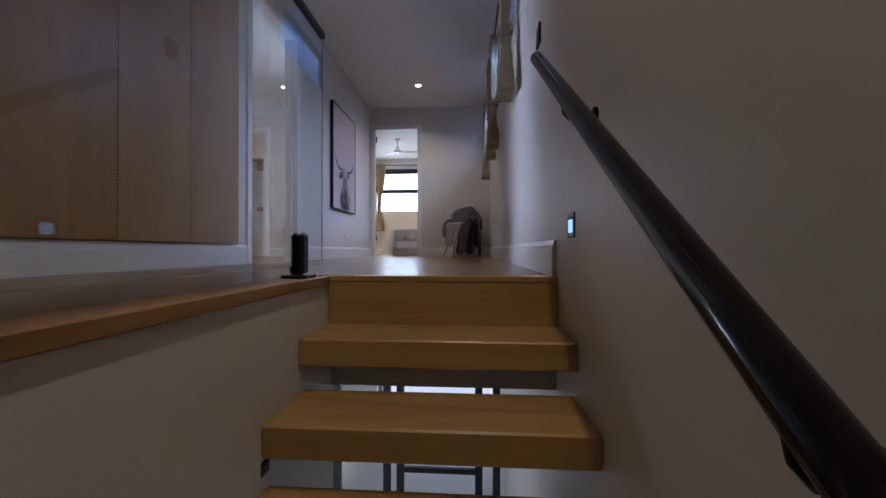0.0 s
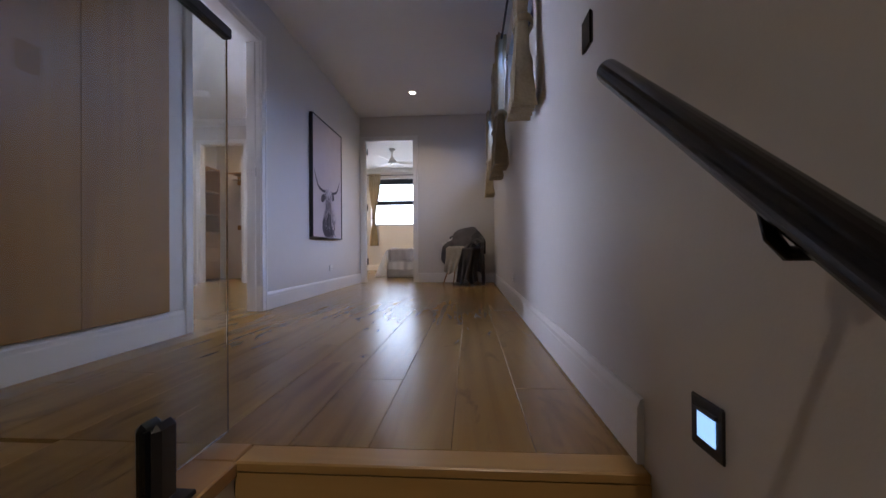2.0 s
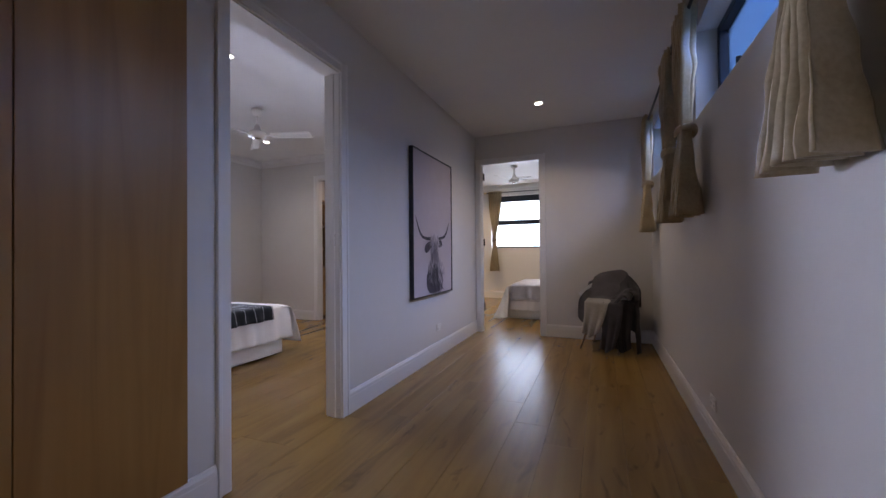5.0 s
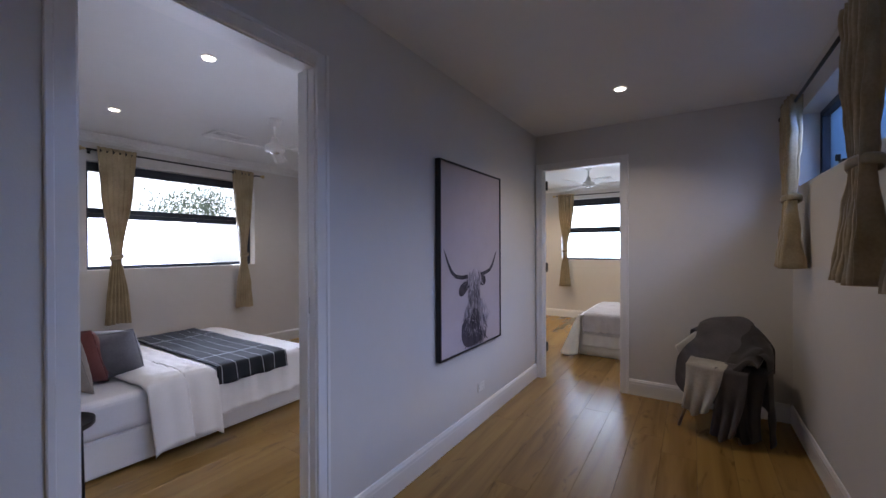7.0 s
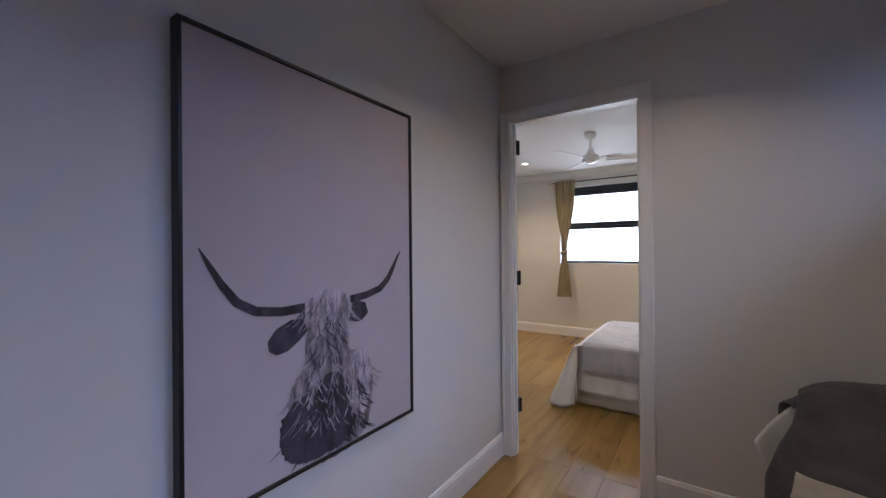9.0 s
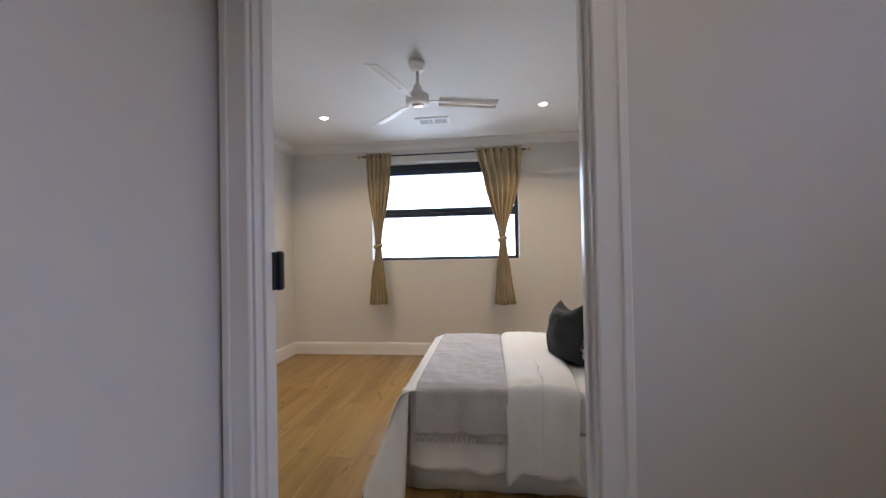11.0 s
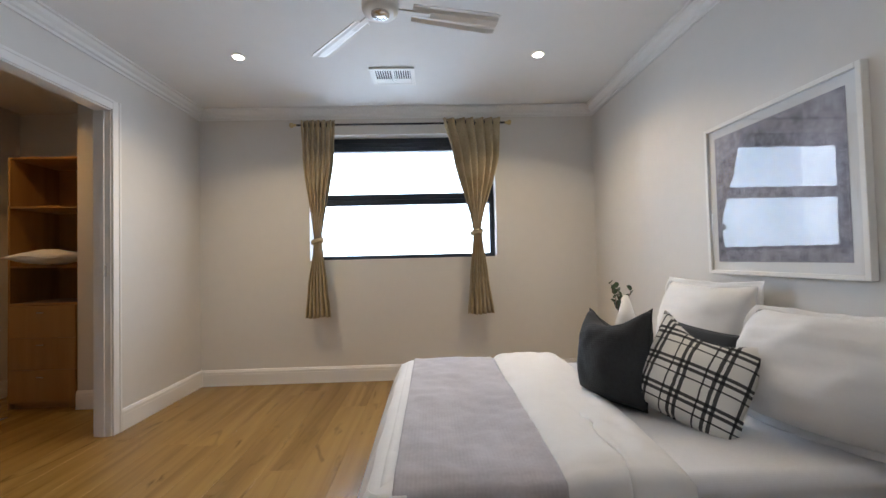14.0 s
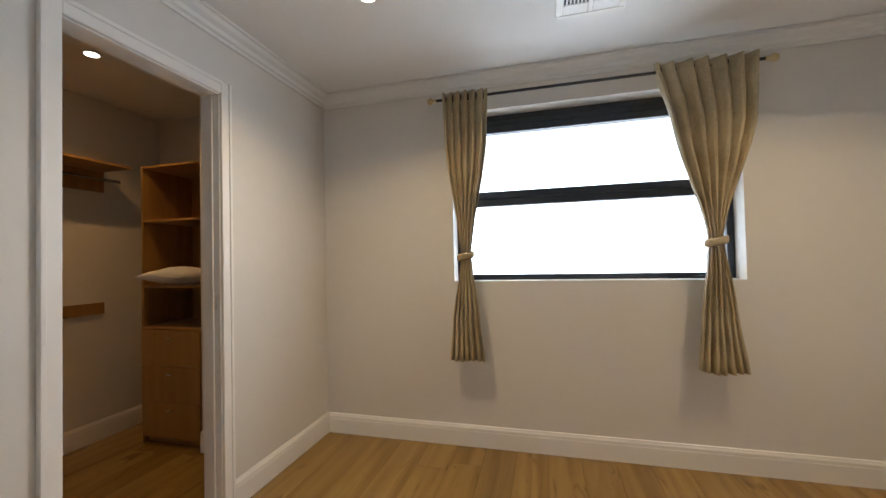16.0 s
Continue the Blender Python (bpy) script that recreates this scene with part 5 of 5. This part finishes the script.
def over(lo, hi, front, inside, push, seed, ripple=0.012):
    """A throw laid over the shell's rim, hanging outside to front and inside to inside."""
    def place(u, v):
        uu = lo + (hi - lo) * u
        a = math.pi * (1.18 * uu - 0.09)
        rim = shell(uu, 1.0)
        out = Vector((-math.cos(a), math.sin(a), 0)).normalized()
        s = -inside + (front + inside) * v
        if abs(s) < 0.03:
            p = rim + out * (s * 1.2) + Vector((0, 0, 0.018 + push - abs(s) * 0.2))
        elif s > 0:
            k = s - 0.03
            p = rim + out * (0.036 + push + 0.05 * k + 0.012 * math.sin(uu * 22 + seed) * min(1, k / 0.2)) + Vector((0, 0, 0.012 - k))
        else:
            k = -s - 0.03
            p = rim - out * (0.036 + 0.20 * k + push + 0.01 * math.sin(uu * 29 + seed)) + Vector((0, 0, 0.012 - k * 0.8))
            p.z = max(p.z, 0.47 + 0.01 * math.sin(20 * uu))
        w = wobble(p * 3, ripple, 3.0, seed)
        p.z = max(p.z + w, 0.012)
        return p + out * w
    return grid_sheet(bmesh.new(), 60, 40, place)


PATH_YZ = [(0.36, 0.42), (0.355, 0.72), (0.335, 0.83), (0.295, 0.868), (0.25, 0.835), (0.16, 0.69), (0.02, 0.575), (-0.14, 0.525), (-0.26, 0.495), (-0.31, 0.40), (-0.325, 0.24)]


def smooth(a, b, x):
    k = max(0.0, min(1.0, (x - a) / (b - a)))
    return k * k * (3 - 2 * k)


def blanket(x0, x1, v0, v1, lift, seed):
    """A throw over back, seat and front edge of the chair, rising smoothly over the arms."""
    def place(u, v):
        x = x0 + (x1 - x0) * u
        s = (v0 + (v1 - v0) * v) * (len(PATH_YZ) - 1)
        p = [0.0, 0.0]
        total = 0.0
        for i, q in enumerate(PATH_YZ):
            w = math.exp(-((s - i) / 0.62) ** 2)
            total += w
            p = [p[0] + q[0] * w, p[1] + q[1] * w]
        y, z = p[0] / total, p[1] / total
        ax = abs(x)
        z -= 0.17 * (ax / 0.34) ** 2.4 * smooth(0.58, 0.82, z)
        y *= 1 - 0.22 * (ax / 0.36) ** 2 * smooth(0.0, 0.2, abs(y))
        arm = 0.66 - 0.05 * smooth(-0.05, -0.25, y) - 1.1 * max(0.0, ax - 0.33)
        z += max(0.0, arm - z) * smooth(0.15, 0.31, ax) * smooth(0.30, 0.05, y) * smooth(-0.34, -0.22, y)
        w = wobble((x * 2.0, s * 0.5, seed), 0.022, 2.0, seed) + 0.007 * math.sin(x * 19 + 0.9 * s + seed)
        return Vector((x + 0.4 * w, y - 0.4 * w, max(0.03, z + lift + w)))
    return grid_sheet(bmesh.new(), 54, 60, place)


t1 = thing("throw_blanket", CHAIR, "grey wool throw draped over the chair's back and seat", "throw")
part("cloth", blanket(-0.25, 0.20, 0.10, 0.97, 0.014, 2), "throw_grey", t1, thick=0.006)
part("side_fall", over(0.24, 0.55, 0.34, 0.03, 0.012, 3), "throw_grey", t1, thick=0.006)
t2 = thing("throw_blanket", CHAIR, "charcoal wool throw hanging over the chair's back and arm", "throw")
part("cloth", blanket(0.10, 0.37, 0.0, 0.86, 0.028, 5), "throw_dark", t2, thick=0.006)
part("side_fall", over(0.50, 1.0, 0.66, 0.03, 0.024, 5), "throw_dark", t2, thick=0.006)


def front_fall(x0, x1, z1, depth, seed):
    def place(u, v):
        x = x0 + (x1 - x0) * u
        if v < 0.35:
            k = v / 0.35
            y, z = -0.16 - (depth - 0.16) * k, 0.575 - 0.025 * k
        else:
            k = (v - 0.35) / 0.65
            y = -depth - 0.03 - 0.05 * k - 0.022 * math.sin(u * 15 + seed) * k
            z = 0.55 - (0.55 - z1 - 0.10 * abs(u - 0.45)) * k
        mid = (x0 + x1) / 2
        x = mid + (x - mid) * (1 - 0.45 * max(0.0, v - 0.3)) + 0.05 * math.sin(3.1 * v + seed) * v
        return Vector((x, y + 0.05 * (x / 0.3) ** 2 + wobble((x, y, z), 0.009, 5, seed), z + wobble((x * 2, v, 0), 0.007, 4, seed)))
    return grid_sheet(bmesh.new(), 40, 34, place)


t3 = thing("knitted_blanket", CHAIR, "cream knitted blanket falling over the chair's seat", "throw")
part("cloth", front_fall(-0.17, 0.14, 0.17, 0.285, 1), "cream", t3, thick=0.008)
part("front_fall", front_fall(0.20, 0.44, 0.03, 0.23, 3), "throw_dark", t2, thick=0.006)
t4 = thing("throw_blanket", CHAIR, "grey throw trailing from the chair to the floor", "throw")
part("cloth", front_fall(0.06, 0.30, 0.03, 0.275, 7), "throw_grey", t4, thick=0.008)

# ---- main bedroom furniture ----
mb = thing("bed", (-4.2, 4.02, 0), "queen bed made up in white linen with a valance", "bed")
part("base", boxes((-0.78, 0, 0.02, 0.80, 2.0, 0.26, 0.012)), "linen", mb)
part("mattress", boxes((-0.80, 0.0, 0.26, 0.82, 2.02, 0.51, 0.05, 4)), "sheet", mb)
md = thing("duvet", pose(-4.2, 4.02, 0) @ pose(0, 0, 0, 0, 0, 90), "white duvet over the foot of the main bed", "duvet")
part("cover", draped(0.95, 2.04, -0.83, 0.83, 0.515, 0.34, 0.34, off=0.018, seed=5, flare=0.06), "linen", md, thick=0.006)
part("foot_end", foot_fall(-2.035, -0.85, 0.85, 0.515, 0.10, 4, 0.016), "linen", md, thick=0.006).matrix_local = pose(0, 0, 0, 0, 0, 180)
part("turned_back_top", draped(0.68, 1.16, -0.845, 0.845, 0.55, 0.46, 0.36, round_=0.07, off=0.02, seed=8, ripple=0.008, flare=0.06, ends=lambda u, v: (0.16 * (0.5 - v) * (1 if u < 0.5 else 0.4), -0.045 * max(0, (abs(u - 0.5) * 2) ** 6))), "linen", md, thick=0.03)
mt = thing("throw_blanket", (-4.2, 4.02, 0), "navy throw with fine white lines across the main bed", "throw")
tb = draped(1.18, 1.78, -0.86, 0.86, 0.535, 0.14, 0.2, off=0.026, seed=3, flare=0.05)
bmesh.ops.transform(tb, matrix=pose(0, 0, 0, 0, 0, 90), verts=tb.verts)
part("cloth", tb, "navy_lines", mt, thick=0.006)
pillow("cushion", pose(-3.90, 4.74, 0.515, 0, 0, 222) @ pose(0, 0, 0, -22, 0, 0), 0.46, 0.42, 0.21, "grey_cloth", "grey cushion leaning on the main bed", 21, "main bed cushions", category="cushion", chop=0.03, soft=0.14)
pillow("cushion", pose(-3.95, 4.56, 0.515, 0, 0, 210) @ pose(0, 0, 0, -18, 0, 0), 0.48, 0.44, 0.21, "rust", "rust red cushion leaning on the main bed", 22, "main bed cushions", category="cushion", chop=0.03, soft=0.14)
pillow("cushion", pose(-3.80, 4.44, 0.515, 0, 0, 205) @ pose(0, 0, 0, -14, 0, 0), 0.50, 0.46, 0.14, "taupe", "taupe cushion leaning on the main bed", 23, "main bed cushions", category="cushion")
pillow("pillow", pose(-4.55, 4.14, 0.515, 0, 0, 180) @ pose(0, 0, 0, -12, 0, 0), 0.70, 0.46, 0.16, "linen", "white pillow at the head of the main bed", 24, "main bed pillows", 0.04)
pillow("pillow", pose(-3.80, 4.20, 0.515, 0, 0, 180) @ pose(0, 0, 0, -12, 0, 0), 0.70, 0.46, 0.16, "linen", "white pillow at the head of the main bed", 25, "main bed pillows", 0.04)
st = thing("side_table", (-3.16, 4.255, 0), "round black metal side table beside the main bed", "side table")
part("tray", turned(bmesh.new(), [(0.0, 0.485), (0.17, 0.485), (0.175, 0.49), (0.175, 0.515), (0.170, 0.515), (0.168, 0.493), (0.0, 0.492)], (0, 0, 0), 36), "black", st)
for k in range(4):
    a = math.pi / 2 * k + 0.4
    part("leg", tube(bmesh.new(), [(0.14 * math.cos(a), 0.14 * math.sin(a), 0.486), (0.15 * math.cos(a), 0.15 * math.sin(a), 0.0)], 0.009, 10), "black", st)
sprig((-3.12, 4.17, 0.493), "small vase of dark leaves on the side table", 8)
table_lamp((-3.22, 4.22, 0.493), "table lamp with a white cone shade on the side table")
bench = thing("bench", (-2.45, 6.95, 0), "pale timber bench seat in the main bedroom", "bench")
part("seat", boxes((-0.40, -0.16, 0.40, 0.40, 0.16, 0.43, 0.004)), "beech", bench)
for x in (-0.33, 0.33):
    part("leg", boxes((x - 0.025, -0.13, 0, x + 0.025, 0.13, 0.40, 0.004)), "beech", bench)
mr = thing("shelf_tower", (-4.925, 7.985, 0), "oak veneer shelf tower over drawers in the main robe", "shelf unit")
part("side", boxes((0, 0, 0, 0.425, 0.018, 2.02)), "veneer", mr)
part("side", boxes((0, 0.42, 0, 0.425, 0.438, 2.02)), "veneer", mr)
part("back", boxes((0, 0.018, 0, 0.01, 0.42, 2.02)), "veneer", mr)
for z in (0.05, 0.86, 1.18, 1.58, 2.0):
    part("shelf", boxes((0.0105, 0.0185, z, 0.424, 0.4195, z + 0.018)), "veneer", mr)
for z0, z1 in ((0.07, 0.335), (0.34, 0.605), (0.61, 0.85)):
    part("drawer", boxes((0.426, 0.02, z0, 0.443, 0.418, z1, 0.002)), "veneer", mr)
ms = thing("hanging_shelf", (-4.93, 8.95, 0), "oak veneer shelf and hanging rail across the main robe", "shelf")
part("board", boxes((0.45, -0.32, 2.0, 2.22, -0.001, 2.018, 0.001)), "veneer", ms)
part("cleat", boxes((0.45, -0.02, 1.83, 2.22, -0.001, 1.999, 0.001)), "veneer", ms)
part("cleat", boxes((0.45, -0.02, 0.95, 2.22, -0.001, 1.04, 0.001)), "veneer", ms)
part("rail", tube(bmesh.new(), [(0.46, -0.2, 1.9), (2.2, -0.2, 1.9)], 0.012), "chrome", ms)

# ---- outside ----
structure("backdrop", boxes((-90.2, -80, -20, -90, 100, 60)), "sky_glow", "plain bright overcast sky", "sky")
structure("ground", boxes((-400, -400, LOW - 0.5, 400, 400, LOW - 0.12)), "grass", "dry ground outside", "ground")
nb = thing("neighbour_house", (-16, 6.5, LOW - 0.12), "neighbouring house with a pale low roof", "house")
part("wall", boxes((-4, -7, 0, 4, 7, 3.6)), "wall", nb)
bm = bmesh.new()
rv = [bm.verts.new(c) for c in ((-4.4, -7.4, 3.6), (4.4, -7.4, 3.6), (4.4, 7.4, 3.6), (-4.4, 7.4, 3.6), (0, -4.4, 5.2), (0, 4.4, 5.2))]
for q in ((0, 1, 4), (1, 2, 5, 4), (2, 3, 5), (3, 0, 4, 5), (3, 2, 1, 0)):
    bm.faces.new([rv[i] for i in q])
part("roof", bm, "roof", nb, "pale grey hipped roof")


def tree(m, h, seed, label):
    t = thing("tree", m, label, "tree")
    r = random.Random(seed)
    part("trunk", tube(bmesh.new(), [(0, 0, 0), (0.1, 0.05, h * 0.25), (0.0, 0.1, h * 0.5), (0.1, 0.0, h * 0.72)], [0.22, 0.18, 0.12, 0.05], 10), "bark", t)
    tips = []
    for k in range(9):
        a = r.uniform(0, 6.28)
        z0 = h * r.uniform(0.3, 0.6)
        tip = Vector((math.cos(a) * h * 0.27, math.sin(a) * h * 0.27, z0 + h * r.uniform(0.12, 0.34)))
        part("limb", tube(bmesh.new(), [(0.05, 0.05, z0), tip * 0.5 + Vector((0, 0, z0 * 0.55)), tip], [0.08, 0.05, 0.015], 7), "bark", t)
        tips.append(tip)
    bm = bmesh.new()
    for k in range(9000):
        c = r.choice(tips) + Vector((r.gauss(0, 0.10), r.gauss(0, 0.10), r.gauss(0, 0.075))) * h
        e = Euler((r.uniform(0, 6.28), r.uniform(0, 6.28), r.uniform(0, 6.28))).to_matrix()
        s = r.uniform(0.06, 0.12)
        bm.faces.new([bm.verts.new(c + e @ Vector(p) * s) for p in ((-1, 0, 0), (0, -0.45, 0.1), (1, 0, 0), (0, 0.45, 0.1))])
    tagged(part("crown", bm, "tree_leaf", t), kind="stuff")
    return t


tree((-27, 16.5, LOW - 0.12), 8.5, 4, "grey-green tree beyond the neighbouring roof")


# ---- floor boards, last ----
def boards(name, x0, x1, y0, y1, seed, label, width=0.215, length=1.83, phase=0.0):
    """Oak boards along y over a dark underlay, each a piece with eased edges."""
    base = structure(name, boxes((x0, y0, -0.30, x1, y1, -0.012)), "sub", label, "floor")
    r = random.Random(seed)
    first = math.floor((x0 - phase) / width)
    k = first
    while phase + k * width < x1 - 0.002:
        a, b = max(x0, phase + k * width), min(x1, phase + (k + 1) * width)
        y = y0 - r.uniform(0, length * 0.9)
        while y < y1:
            c, d = max(y, y0), min(y + length, y1)
            if d - c > 0.02:
                cx, cy = (a + b) / 2, (c + d) / 2
                bm = bmesh.new()
                hx, hy, e = (b - a) / 2 - 0.0006, (d - c) / 2 - 0.0006, 0.0014
                lo = [bm.verts.new((sx * hx, sy * hy, -0.0118)) for sx, sy in ((-1, -1), (1, -1), (1, 1), (-1, 1))]
                mi = [bm.verts.new((sx * hx, sy * hy, -0.0009)) for sx, sy in ((-1, -1), (1, -1), (1, 1), (-1, 1))]
                to = [bm.verts.new((sx * (hx - e), sy * (hy - e), 0.0)) for sx, sy in ((-1, -1), (1, -1), (1, 1), (-1, 1))]
                for p, q in ((lo, mi), (mi, to)):
                    for i in range(4):
                        bm.faces.new((p[i], p[(i + 1) % 4], q[(i + 1) % 4], q[i]))
                bm.faces.new(to)
                ob = part("plank", bm, "plank", base)
                ob.matrix_basis = pose(cx, cy, 0)
            y += length
        k += 1
    return base


boards("floor_corridor", XL, XR, LY + 0.06, R2N, 1, "oak plank floor of the corridor")
boards("floor_gallery", XL, SX - 0.115, -0.9, LY + 0.06, 2, "oak plank floor beside the stair opening")
boards("floor_gallery_back", XL, SX - 0.115, BACK, -0.9, 6, "oak plank floor behind the stair")
boards("floor_bedroom", R2L, R2R, R2N, R2F, 3, "oak plank floor of the bedroom")
boards("floor_main", MX, XL, MN, MF, 4, "oak plank floor of the main bedroom")
boards("floor_robe", -5.4, R2L, 9.2, R2F, 5, "oak plank floor of the robe")
boards("floor_main_robe", -4.93, -2.7, MF, 8.95, 7, "oak plank floor of the main robe")
